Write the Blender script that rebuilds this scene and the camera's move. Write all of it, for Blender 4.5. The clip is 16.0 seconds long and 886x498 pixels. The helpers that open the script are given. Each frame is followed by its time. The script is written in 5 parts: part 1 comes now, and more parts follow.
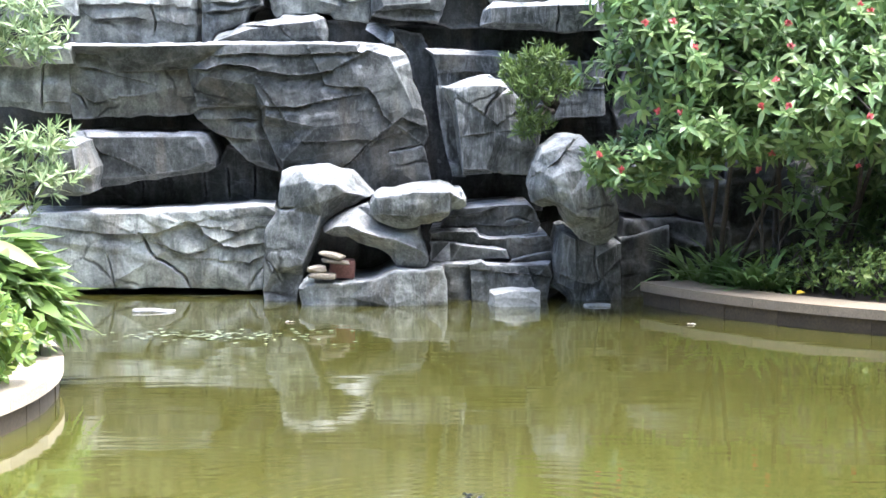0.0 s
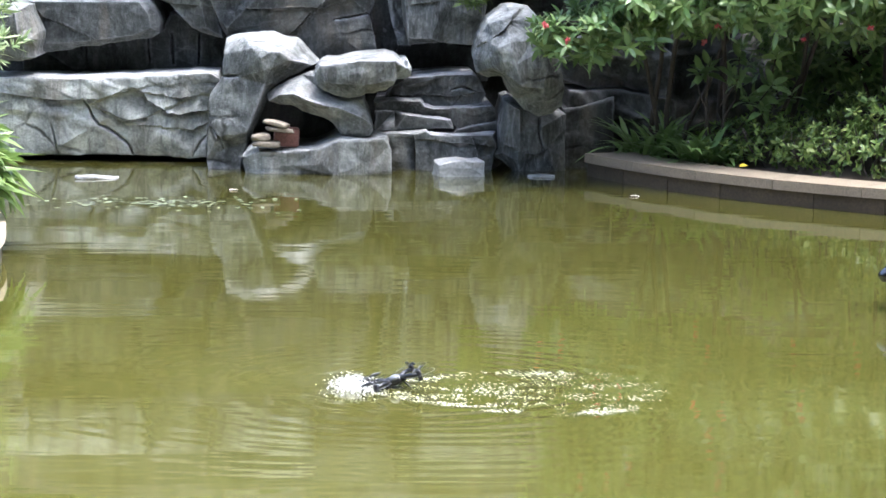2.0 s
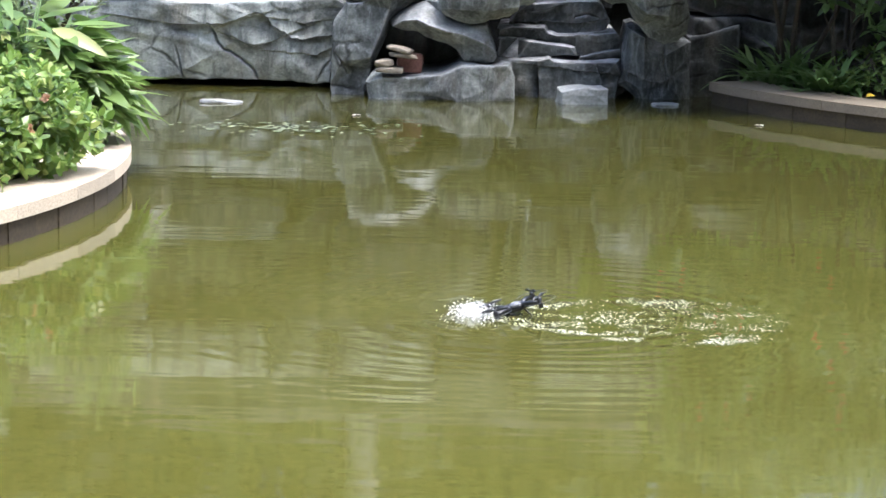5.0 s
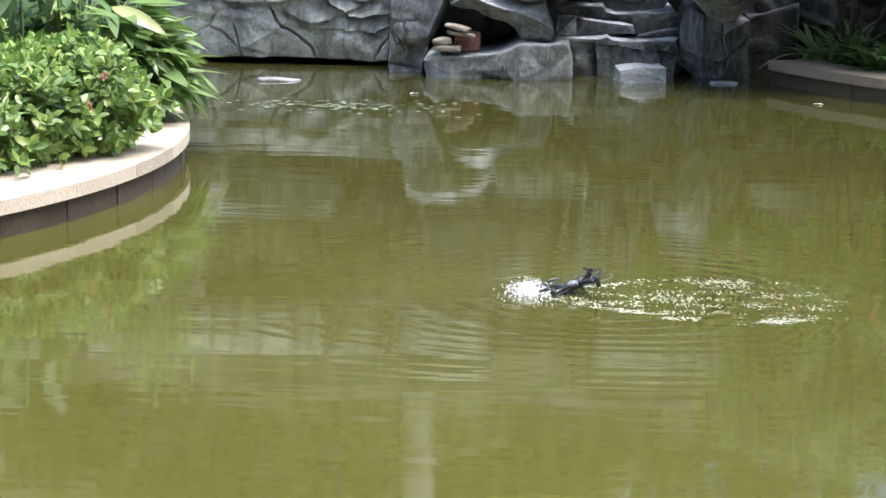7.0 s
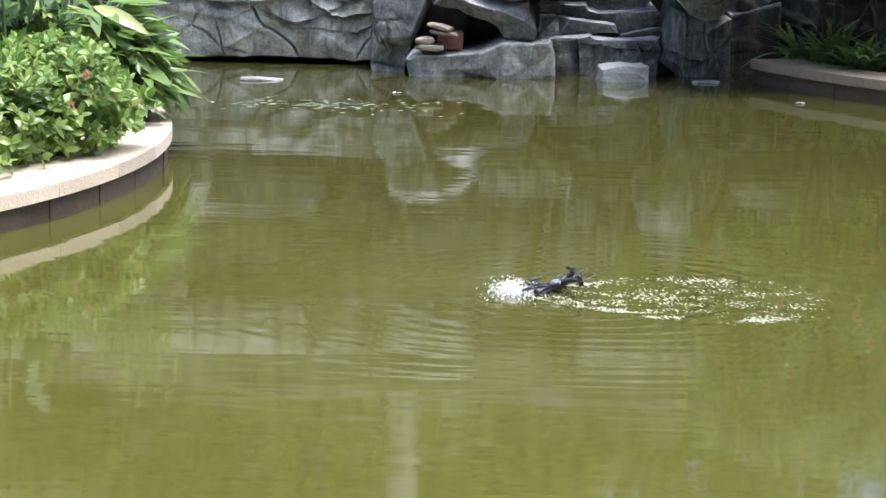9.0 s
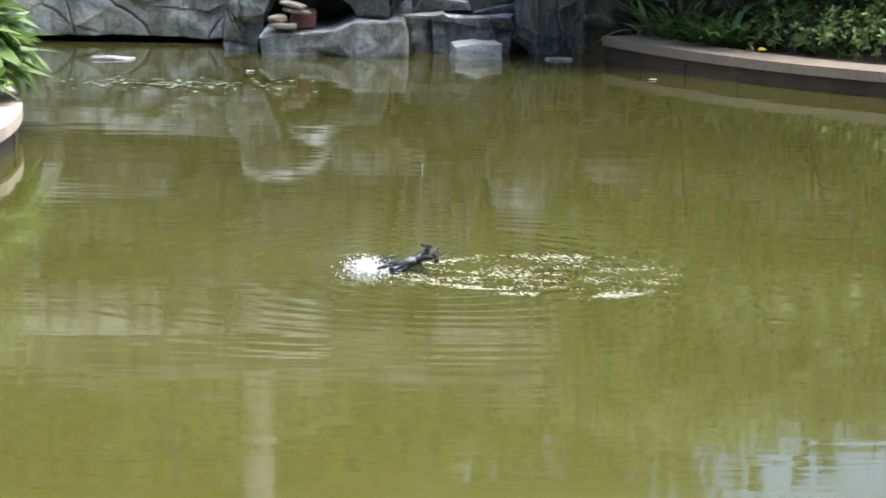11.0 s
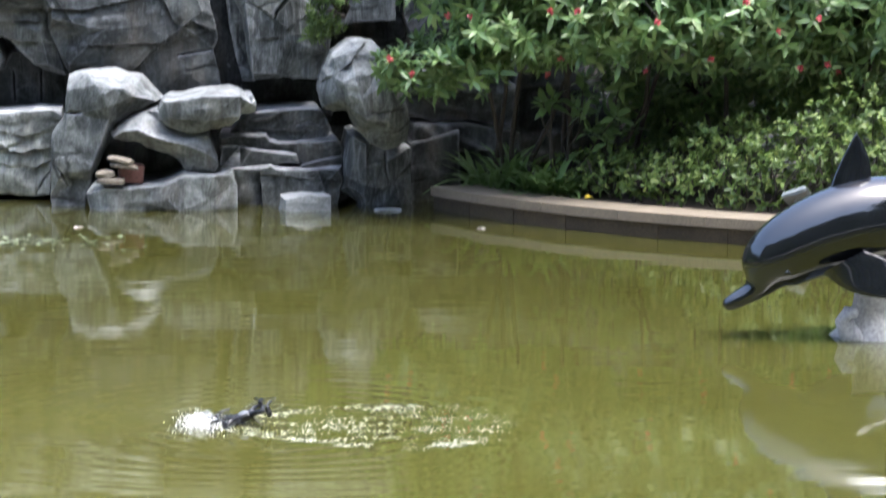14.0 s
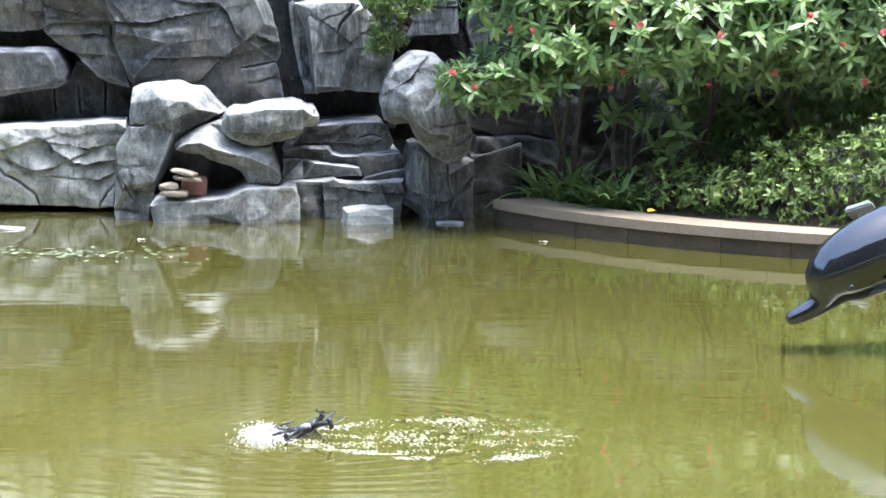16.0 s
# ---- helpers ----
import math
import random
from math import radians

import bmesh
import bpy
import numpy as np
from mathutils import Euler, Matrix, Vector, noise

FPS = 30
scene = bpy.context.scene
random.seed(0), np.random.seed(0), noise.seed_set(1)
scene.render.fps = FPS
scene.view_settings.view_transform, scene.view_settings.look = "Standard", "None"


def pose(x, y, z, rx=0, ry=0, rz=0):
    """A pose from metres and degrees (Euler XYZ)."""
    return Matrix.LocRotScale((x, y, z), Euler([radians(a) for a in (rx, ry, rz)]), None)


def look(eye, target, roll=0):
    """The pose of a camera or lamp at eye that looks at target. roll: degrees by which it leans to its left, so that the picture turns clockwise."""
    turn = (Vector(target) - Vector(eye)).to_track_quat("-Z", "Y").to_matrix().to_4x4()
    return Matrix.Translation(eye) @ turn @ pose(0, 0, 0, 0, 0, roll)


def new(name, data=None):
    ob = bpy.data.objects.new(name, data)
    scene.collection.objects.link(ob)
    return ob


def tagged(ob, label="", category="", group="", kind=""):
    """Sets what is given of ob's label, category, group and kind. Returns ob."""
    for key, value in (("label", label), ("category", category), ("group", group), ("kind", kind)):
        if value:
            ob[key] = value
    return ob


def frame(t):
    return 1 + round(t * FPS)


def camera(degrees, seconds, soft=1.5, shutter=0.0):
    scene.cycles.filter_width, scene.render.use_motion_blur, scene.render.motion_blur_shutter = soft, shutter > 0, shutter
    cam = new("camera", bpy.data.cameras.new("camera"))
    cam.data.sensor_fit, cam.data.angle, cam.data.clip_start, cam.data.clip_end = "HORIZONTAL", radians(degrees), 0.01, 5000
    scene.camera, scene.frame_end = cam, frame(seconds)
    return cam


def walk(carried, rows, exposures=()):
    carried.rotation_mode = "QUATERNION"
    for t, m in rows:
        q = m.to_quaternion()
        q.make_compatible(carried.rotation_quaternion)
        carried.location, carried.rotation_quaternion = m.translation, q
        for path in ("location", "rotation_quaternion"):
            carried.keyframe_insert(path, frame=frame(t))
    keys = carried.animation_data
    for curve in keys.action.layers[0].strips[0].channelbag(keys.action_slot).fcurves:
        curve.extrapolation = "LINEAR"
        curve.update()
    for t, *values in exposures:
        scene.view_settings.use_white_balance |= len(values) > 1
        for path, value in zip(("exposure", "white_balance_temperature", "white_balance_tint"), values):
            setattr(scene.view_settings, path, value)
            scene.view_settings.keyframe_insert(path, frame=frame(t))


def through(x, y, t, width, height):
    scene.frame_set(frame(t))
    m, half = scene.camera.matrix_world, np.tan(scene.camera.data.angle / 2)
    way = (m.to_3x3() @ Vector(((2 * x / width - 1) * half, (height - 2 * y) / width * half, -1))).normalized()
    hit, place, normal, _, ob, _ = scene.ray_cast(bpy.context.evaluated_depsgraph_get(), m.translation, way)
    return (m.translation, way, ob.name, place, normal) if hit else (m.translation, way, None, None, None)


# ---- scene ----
from mathutils import geometry

# ---------------------------------------------------------------- camera
cam = camera(22.15, 16.0, soft=1.5, shutter=0.4)
EYE = (0.0, 0.0, 1.70)
# seconds, turn to the left, tilt, lean (degrees): a camera on a stand, panning
TURNS = [
    (0.0, 0.000, -4.840, 0.000),
    (0.3, 0.005, -5.103, 0.090),
    (0.5, 0.003, -5.478, 0.248),
    (0.8, -0.237, -6.145, 0.414),
    (1.0, -0.510, -6.513, 0.463),
    (1.3, -0.768, -7.120, 0.599),
    (1.5, -1.001, -7.495, 0.653),
    (2.0, -1.447, -8.127, 0.739),
    (2.5, -1.652, -8.474, 0.768),
    (3.0, -1.570, -8.622, 0.804),
    (3.5, -1.438, -8.644, 0.804),
    (4.0, -0.476, -8.876, 0.848),
    (4.2, 0.216, -9.108, 0.816),
    (4.5, 0.917, -9.514, 0.943),
    (5.0, 1.642, -10.020, 0.921),
    (5.2, 1.989, -10.160, 0.904),
    (7.5, 3.153, -10.591, 0.793),
    (8.0, 3.199, -10.584, 0.764),
    (10.3, 1.070, -10.800, 0.865),
    (10.5, 0.737, -10.884, 0.865),
    (11.0, -1.072, -11.100, 0.991),
    (11.2, -1.687, -11.150, 0.981),
    (11.5, -2.634, -11.247, 1.068),
    (11.7, -3.353, -11.282, 1.140),
    (12.0, -4.267, -11.362, 1.096),
    (12.5, -4.349, -11.289, 1.034),
    (13.0, -4.468, -11.175, 1.013),
    (13.2, -4.757, -10.872, 1.029),
    (13.5, -4.943, -9.841, 0.808),
    (13.7, -5.179, -8.838, 0.675),
    (14.0, -5.334, -7.230, 0.447),
    (14.2, -5.318, -6.253, 0.209),
    (14.5, -5.210, -5.295, 0.091),
    (14.7, -5.126, -4.717, 0.010),
    (15.0, -4.646, -4.794, -0.084),
    (15.2, -4.237, -5.186, 0.048),
    (15.5, -3.893, -6.131, 0.406),
    (15.7, -3.842, -6.540, 0.406),
    (16.0, -3.749, -6.910, 0.439),
]
walk(cam, [(t, pose(*EYE, 90 + tilt, 0, turn) @ pose(0, 0, 0, 0, 0, lean)) for t, turn, tilt, lean in TURNS],
     exposures=[(0.0, 2.88, 5800, 10), (1.0, 2.88, 5800, 10), (2.5, 2.45, 5800, 10), (3.5, 2.45, 5800, 10), (4.5, 2.36, 5800, 10), (5.0, 2.18, 5800, 10), (7.5, 1.98, 5800, 10), (10.5, 1.98, 5800, 10), (13.0, 2.01, 5800, 10), (13.5, 2.06, 5800, 10), (14.0, 2.26, 5800, 10), (14.5, 2.89, 5800, 10), (15.0, 3.15, 5800, 10), (16.0, 2.85, 5800, 10)])

# ---------------------------------------------------------------- sky and sun
SUN_EL, SUN_AZ = radians(74), radians(112)     # high and hazy, from the side of the flowering shrub
world = bpy.data.worlds.new("sky")
scene.world = world
world.use_nodes = True
wn = world.node_tree.nodes
sky = wn.new("ShaderNodeTexSky")
sky.sky_type, sky.sun_disc = "NISHITA", False
sky.sun_elevation, sky.sun_rotation = SUN_EL, SUN_AZ
sky.air_density, sky.dust_density, sky.ozone_density = 1.0, 5.0, 0.6
wn["Background"].inputs["Strength"].default_value = 0.15
world.node_tree.links.new(sky.outputs[0], wn["Background"].inputs["Color"])
sun = new("sun", bpy.data.lights.new("sun", "SUN"))
sun.data.energy, sun.data.angle, sun.data.color = 1.05, radians(28), (1.0, 0.97, 0.93)
sun.matrix_world = look((math.sin(SUN_AZ) * math.cos(SUN_EL) * 30, math.cos(SUN_AZ) * math.cos(SUN_EL) * 30, math.sin(SUN_EL) * 30), (0, 0, 0))

# ---------------------------------------------------------------- materials


class Mat:
    """Small wrapper round a node material."""

    def __init__(self, name, rough=0.6, metal=0.0, spec=0.5):
        self.m = bpy.data.materials.new(name)
        self.m.use_nodes = True
        self.t = self.m.node_tree
        self.b = self.t.nodes["Principled BSDF"]
        self.b.inputs["Roughness"].default_value = rough
        self.b.inputs["Metallic"].default_value = metal
        self.b.inputs["Specular IOR Level"].default_value = spec
        self.co = self.t.nodes.new("ShaderNodeTexCoord").outputs["Object"]

    def link(self, a, b):
        self.t.links.new(a, b)
        return self

    def scaled(self, sx, sy, sz):
        n = self.t.nodes.new("ShaderNodeMapping")
        n.inputs["Scale"].default_value = (sx, sy, sz)
        self.link(self.co, n.inputs["Vector"])
        return n.outputs[0]

    def noise(self, scale, detail=6, rough=0.6, vec=None, distort=0.0):
        n = self.t.nodes.new("ShaderNodeTexNoise")
        n.inputs["Scale"].default_value, n.inputs["Detail"].default_value = scale, detail
        n.inputs["Roughness"].default_value, n.inputs["Distortion"].default_value = rough, distort
        self.link(vec or self.co, n.inputs["Vector"])
        return n.outputs["Fac"]

    def ramp(self, fac, *stops):
        n = self.t.nodes.new("ShaderNodeValToRGB")
        e = n.color_ramp.elements
        while len(e) < len(stops):
            e.new(0.5)
        for el, (p, c) in zip(e, stops):
            el.position, el.color = p, (*c, 1) if isinstance(c, tuple) else (c, c, c, 1)
        self.link(fac, n.inputs[0])
        return n.outputs[0]

    def mix(self, fac, a, b, mode="MIX"):
        n = self.t.nodes.new("ShaderNodeMix")
        n.data_type, n.blend_type = "RGBA", mode
        for v, s in ((fac, n.inputs[0]), (a, n.inputs[6]), (b, n.inputs[7])):
            if isinstance(v, tuple):
                s.default_value = (*v, 1)
            elif isinstance(v, (int, float)):
                s.default_value = v
            else:
                self.link(v, s)
        return n.outputs[2]

    def math(self, op, a, b=0.0):
        n = self.t.nodes.new("ShaderNodeMath")
        n.operation = op
        for v, s in ((a, n.inputs[0]), (b, n.inputs[1])):
            if isinstance(v, (int, float)):
                s.default_value = v
            else:
                self.link(v, s)
        return n.outputs[0]

    def color(self, c):
        if isinstance(c, tuple):
            self.b.inputs["Base Color"].default_value = (*c, 1)
        else:
            self.link(c, self.b.inputs["Base Color"])
        return self

    def bump(self, height, strength=0.5, dist=0.01):
        n = self.t.nodes.new("ShaderNodeBump")
        n.inputs["Strength"].default_value, n.inputs["Distance"].default_value = strength, dist
        self.link(height, n.inputs["Height"])
        self.link(n.outputs[0], self.b.inputs["Normal"])
        return self


def rock_material(name, dark, mid, pale, brush, top_light=0.3, run=0.9):
    m = Mat(name, rough=0.8, spec=0.3)
    dark, mid, pale = ((r * k, g * k, b * 0.85 * k) for k, (r, g, b) in ((1.4, dark), (1.05, mid), (0.92, pale)))
    base = m.ramp(m.noise(2.6, 9, 0.68, distort=0.6), (0.39, dark), (0.50, mid), (0.63, pale))
    # long run-off stains and dry-brushed streaks, both hanging downwards
    runs = m.ramp(m.noise(2.6, 7, 0.7, m.scaled(2.4, 2.4, 0.35), 0.3), (0.49, 0.0), (0.60, 1.0))
    col = m.mix(m.math("MULTIPLY", runs, 0.68), base, tuple(c * 0.5 for c in dark))
    streak = m.ramp(m.noise(6.0, 9, 0.8, m.scaled(2.2, 2.2, run), 0.8), (0.48, 0.0), (0.78, 1.0))
    col = m.mix(m.math("MULTIPLY", streak, brush), col, (0.52, 0.54, 0.55))
    fine = m.ramp(m.noise(34.0, 6, 0.75, m.scaled(1.0, 1.0, run * 0.55)), (0.56, 0.0), (0.72, 1.0))
    col = m.mix(m.math("MULTIPLY", m.math("MULTIPLY", fine, m.ramp(m.noise(3.1, 4), (0.4, 0.1), (0.6, 1.0))), min(1.0, brush * 1.1)), col, (0.50, 0.52, 0.53))
    ochre = m.ramp(m.noise(1.4, 5, 0.6, m.scaled(2.4, 2.4, 0.5)), (0.52, 0.0), (0.68, 1.0))
    col = m.mix(m.math("MULTIPLY", ochre, 0.5), col, (0.17, 0.15, 0.115))
    # chalky paint on ridges; upward sides whitened, light from above put into the colour
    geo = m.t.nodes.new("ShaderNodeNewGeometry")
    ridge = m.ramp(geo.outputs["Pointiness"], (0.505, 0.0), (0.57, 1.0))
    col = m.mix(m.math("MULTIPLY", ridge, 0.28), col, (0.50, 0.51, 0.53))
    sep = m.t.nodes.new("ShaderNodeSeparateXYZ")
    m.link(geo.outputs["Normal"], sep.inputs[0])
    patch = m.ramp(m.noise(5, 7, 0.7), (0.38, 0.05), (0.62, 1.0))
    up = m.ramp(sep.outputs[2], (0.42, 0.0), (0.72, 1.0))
    col = m.mix(m.math("MULTIPLY", m.math("MULTIPLY", up, patch), top_light), col, (0.50, 0.51, 0.52))
    speck = m.mix(0.5, m.ramp(m.noise(60, 3, 0.7), (0.35, 0.6), (0.65, 1.3)), m.ramp(m.noise(17, 8, 0.75), (0.32, 0.65), (0.68, 1.3)))
    # thin wandering cracks that come and go
    warp = m.t.nodes.new("ShaderNodeTexNoise")
    warp.inputs["Scale"].default_value, warp.inputs["Detail"].default_value = 2.2, 6
    m.link(m.co, warp.inputs["Vector"])
    bent = m.mix(0.30, m.scaled(1.0, 1.0, 1.7), warp.outputs["Color"])
    vor = m.t.nodes.new("ShaderNodeTexVoronoi")
    vor.feature = "DISTANCE_TO_EDGE"
    vor.inputs["Scale"].default_value = 1.75
    m.link(bent, vor.inputs["Vector"])
    thin = m.ramp(vor.outputs["Distance"], (0.006, 0.0), (0.030, 1.0))
    some = m.ramp(m.noise(1.5, 4), (0.38, 0.0), (0.46, 1.0))
    split = m.math("MAXIMUM", thin, some)
    col = m.mix(1.0, col, m.ramp(split, (0.0, 0.30), (1.0, 1.0)), "MULTIPLY")
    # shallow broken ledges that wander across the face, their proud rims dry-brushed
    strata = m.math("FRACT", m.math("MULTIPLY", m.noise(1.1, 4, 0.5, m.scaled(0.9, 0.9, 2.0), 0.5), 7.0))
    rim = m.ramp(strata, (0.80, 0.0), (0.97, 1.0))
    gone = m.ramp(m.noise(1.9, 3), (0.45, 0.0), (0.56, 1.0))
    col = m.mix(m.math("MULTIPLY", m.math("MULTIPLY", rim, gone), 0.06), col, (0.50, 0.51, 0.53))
    m.color(m.mix(1.0, col, speck, "MULTIPLY"))
    h = m.math("ADD", m.noise(9, 9, 0.7), m.math("MULTIPLY", m.noise(45, 6, 0.7), 0.6))
    h = m.math("ADD", h, m.math("MULTIPLY", m.math("MULTIPLY", strata, gone), 0.5))
    return m.bump(m.math("ADD", h, m.math("MULTIPLY", split, 0.5)), 0.7, 0.022).m


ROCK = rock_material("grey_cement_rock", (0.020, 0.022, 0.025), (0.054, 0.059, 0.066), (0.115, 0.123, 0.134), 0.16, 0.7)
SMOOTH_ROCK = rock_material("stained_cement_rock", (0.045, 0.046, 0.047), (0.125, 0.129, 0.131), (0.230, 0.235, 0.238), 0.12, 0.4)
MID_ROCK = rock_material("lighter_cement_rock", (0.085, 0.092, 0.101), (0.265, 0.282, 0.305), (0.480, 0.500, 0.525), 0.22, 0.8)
# darker copy for recesses and behind the shrub: shade put into the colour
DARK_ROCK = rock_material("shaded_cement_rock", (0.020, 0.022, 0.025), (0.046, 0.050, 0.056), (0.090, 0.097, 0.107), 0.12, 0.15)
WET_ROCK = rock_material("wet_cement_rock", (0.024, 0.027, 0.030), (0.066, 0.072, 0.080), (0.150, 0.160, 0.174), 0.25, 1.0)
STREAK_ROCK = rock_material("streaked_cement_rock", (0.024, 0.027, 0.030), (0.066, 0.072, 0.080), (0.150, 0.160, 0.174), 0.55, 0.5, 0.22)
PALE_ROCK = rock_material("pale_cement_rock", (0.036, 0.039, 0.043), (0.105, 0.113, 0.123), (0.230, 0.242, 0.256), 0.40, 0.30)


def stone_material(name, a, b, rough=0.75, grain=120.0, bump=0.3):
    m = Mat(name, rough=rough)
    info = m.t.nodes.new("ShaderNodeObjectInfo")
    col = m.mix(m.noise(3, 6, 0.7), a, b)
    col = m.mix(1.0, col, m.ramp(m.noise(grain, 2, 0.5), (0.3, 0.7), (0.7, 1.2)), "MULTIPLY")
    col = m.mix(1.0, col, m.ramp(info.outputs["Random"], (0, 0.82), (1, 1.12)), "MULTIPLY")
    stain = m.ramp(m.noise(1.7, 6, 0.7), (0.5, 0.0), (0.75, 1.0))
    col = m.mix(m.math("MULTIPLY", stain, 0.45), col, tuple(c * 0.45 for c in a))
    return m.color(col).bump(m.noise(grain * 0.5, 4), bump, 0.004).m


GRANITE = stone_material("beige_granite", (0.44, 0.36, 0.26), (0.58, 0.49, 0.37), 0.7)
# coping under the shrub: weathered granite, darkened further by shade put into its colour
OLD_SHADED_GRANITE = stone_material("weathered_shaded_granite", (0.155, 0.123, 0.082), (0.245, 0.200, 0.138), 0.8)
WALL_TILE = stone_material("stained_wall_tile", (0.028, 0.020, 0.010), (0.078, 0.056, 0.029), 0.9, 60)
GROUT = stone_material("dark_grout", (0.04, 0.037, 0.03), (0.06, 0.055, 0.045), 0.9, 60)
SOIL = stone_material("leaf_littered_soil", (0.035, 0.026, 0.018), (0.075, 0.055, 0.035), 0.95, 40, 0.9)
PAVING = stone_material("paving", (0.30, 0.29, 0.27), (0.38, 0.37, 0.34), 0.8, 80)
FLAG = stone_material("buff_flagstone", (0.13, 0.110, 0.080), (0.25, 0.215, 0.165), 0.85, 60, 0.8)
CARVED = stone_material("pale_carved_stone", (0.38, 0.38, 0.37), (0.52, 0.52, 0.50), 0.6, 60, 0.4)
BRICK = stone_material("dull_red_brick", (0.13, 0.06, 0.045), (0.18, 0.085, 0.06), 0.9, 60, 0.6)
WET_STONE = stone_material("pale_wet_stone", (0.20, 0.21, 0.205), (0.34, 0.35, 0.34), 0.6, 50, 0.6)


def leaf_material(name, dark, light, rough=0.42, through=0.25, vein=None):
    m = Mat(name, rough=rough, spec=0.5)
    geo = m.t.nodes.new("ShaderNodeNewGeometry")
    col = m.ramp(geo.outputs["Random Per Island"], (0.0, dark), (0.75, light), (1.0, vein or light))
    col = m.mix(1.0, col, m.ramp(m.noise(1.6, 3), (0.3, 0.7), (0.7, 1.25)), "MULTIPLY")
    m.color(col)
    tr = m.t.nodes.new("ShaderNodeBsdfTranslucent")
    m.link(col, tr.inputs["Color"])
    mx = m.t.nodes.new("ShaderNodeMixShader")
    mx.inputs[0].default_value = through
    out = m.t.nodes["Material Output"]
    m.link(m.b.outputs[0], mx.inputs[1]).link(tr.outputs[0], mx.inputs[2]).link(mx.outputs[0], out.inputs["Surface"])
    return m.m


SHRUB_LEAF = leaf_material("shrub_leaf", (0.085, 0.155, 0.050), (0.185, 0.285, 0.095), 0.32, 0.30, (0.28, 0.36, 0.15))
HEDGE_LEAF = leaf_material("hedge_leaf", (0.055, 0.10, 0.022), (0.17, 0.25, 0.060), 0.45, 0.35, (0.28, 0.34, 0.10))
GINGER_LEAF = leaf_material("ginger_leaf", (0.075, 0.145, 0.035), (0.19, 0.28, 0.075), 0.36, 0.32, (0.34, 0.36, 0.13))
BROAD_LEAF = leaf_material("broad_leaf", (0.045, 0.085, 0.030), (0.10, 0.165, 0.060), 0.35, 0.25)
IXORA_LEAF = leaf_material("ixora_leaf", (0.105, 0.195, 0.036), (0.24, 0.35, 0.075), 0.34, 0.32, (0.38, 0.45, 0.13))
STRAP_LEAF = leaf_material("strap_leaf", (0.07, 0.14, 0.035), (0.16, 0.26, 0.075), 0.45, 0.25)
NEEDLE_LEAF = leaf_material("needle_leaf", (0.045, 0.085, 0.02), (0.12, 0.18, 0.04), 0.6, 0.15)
PODO_LEAF = leaf_material("narrow_leaf", (0.15, 0.23, 0.10), (0.31, 0.40, 0.19), 0.45, 0.3, (0.42, 0.48, 0.27))
WOOD_LEAF = leaf_material("woodland_leaf", (0.03, 0.06, 0.015), (0.09, 0.13, 0.035), 0.5, 0.2)
PAD_LEAF = leaf_material("floating_leaf", (0.11, 0.14, 0.07), (0.22, 0.26, 0.16), 0.5, 0.0)
RED_PETAL = leaf_material("red_petal", (0.44, 0.065, 0.075), (0.64, 0.17, 0.18), 0.5, 0.3)
PEACH_PETAL = leaf_material("peach_petal", (0.60, 0.33, 0.20), (0.72, 0.46, 0.30), 0.5, 0.3)
PETAL = leaf_material("pale_petal", (0.6, 0.5, 0.48), (0.75, 0.68, 0.66), 0.5, 0.2)
YELLOW = leaf_material("yellow_fallen_leaf", (0.65, 0.45, 0.03), (0.7, 0.5, 0.05), 0.5, 0.2)

bk = Mat("twig_bark", rough=0.85)
BARK = bk.color(bk.ramp(bk.noise(14, 6, 0.7), (0.3, (0.022, 0.018, 0.014)), (0.7, (0.065, 0.053, 0.04)))).bump(bk.noise(60, 5), 0.7, 0.01).m

dm = Mat("polished_black_stone", rough=0.06)
dm.b.inputs["IOR"].default_value = 1.8
DOLPHIN = dm.color(dm.ramp(dm.noise(7, 7, 0.7), (0.3, (0.006, 0.007, 0.009)), (0.75, (0.016, 0.018, 0.022)))).m
dm.link(dm.ramp(dm.noise(11, 6, 0.7), (0.35, 0.02), (0.75, 0.07)), dm.b.inputs["Roughness"])

BLACK = Mat("black_plastic", rough=0.32).color((0.012, 0.012, 0.014)).m
WHITE_PLASTIC = Mat("pale_grey_plastic", rough=0.4).color((0.16, 0.165, 0.175)).m
SMOKE = Mat("grey_propeller_plastic", rough=0.35).color((0.045, 0.047, 0.052)).m
fm = Mat("galvanised_grey", rough=0.5, metal=0.3)
LAMP_GREY = fm.color(fm.mix(fm.noise(20, 5), (0.16, 0.18, 0.17), (0.26, 0.28, 0.27))).m
LAMP_GLASS = Mat("floodlight_glass", rough=0.08).color((0.25, 0.28, 0.27)).m
fo = Mat("white_water_foam", rough=0.25, spec=0.6)
FOAM = fo.color((0.46, 0.47, 0.34)).m
SPLASH = Mat("white_splash", rough=0.3).color((0.88, 0.89, 0.88)).m

# murky green pond: mostly the cloudy water's own colour, with a rippled mirror on top
wm = Mat("murky_green_water", rough=0.03, spec=0.5)
wm.b.inputs["Specular IOR Level"].default_value = 0.0
cloud = wm.noise(0.55, 5, 0.6)
wm.color(wm.ramp(cloud, (0.3, (0.064, 0.061, 0.0115)), (0.7, (0.087, 0.087, 0.021))))
swell = wm.noise(1.6, 3, 0.5, wm.scaled(0.45, 1.6, 1.0), 0.3)
chop = wm.noise(6.5, 3, 0.55, wm.scaled(0.22, 1.5, 1.0), 0.4)
calm = wm.ramp(wm.noise(0.45, 2), (0.35, 0.25), (0.65, 1.0))
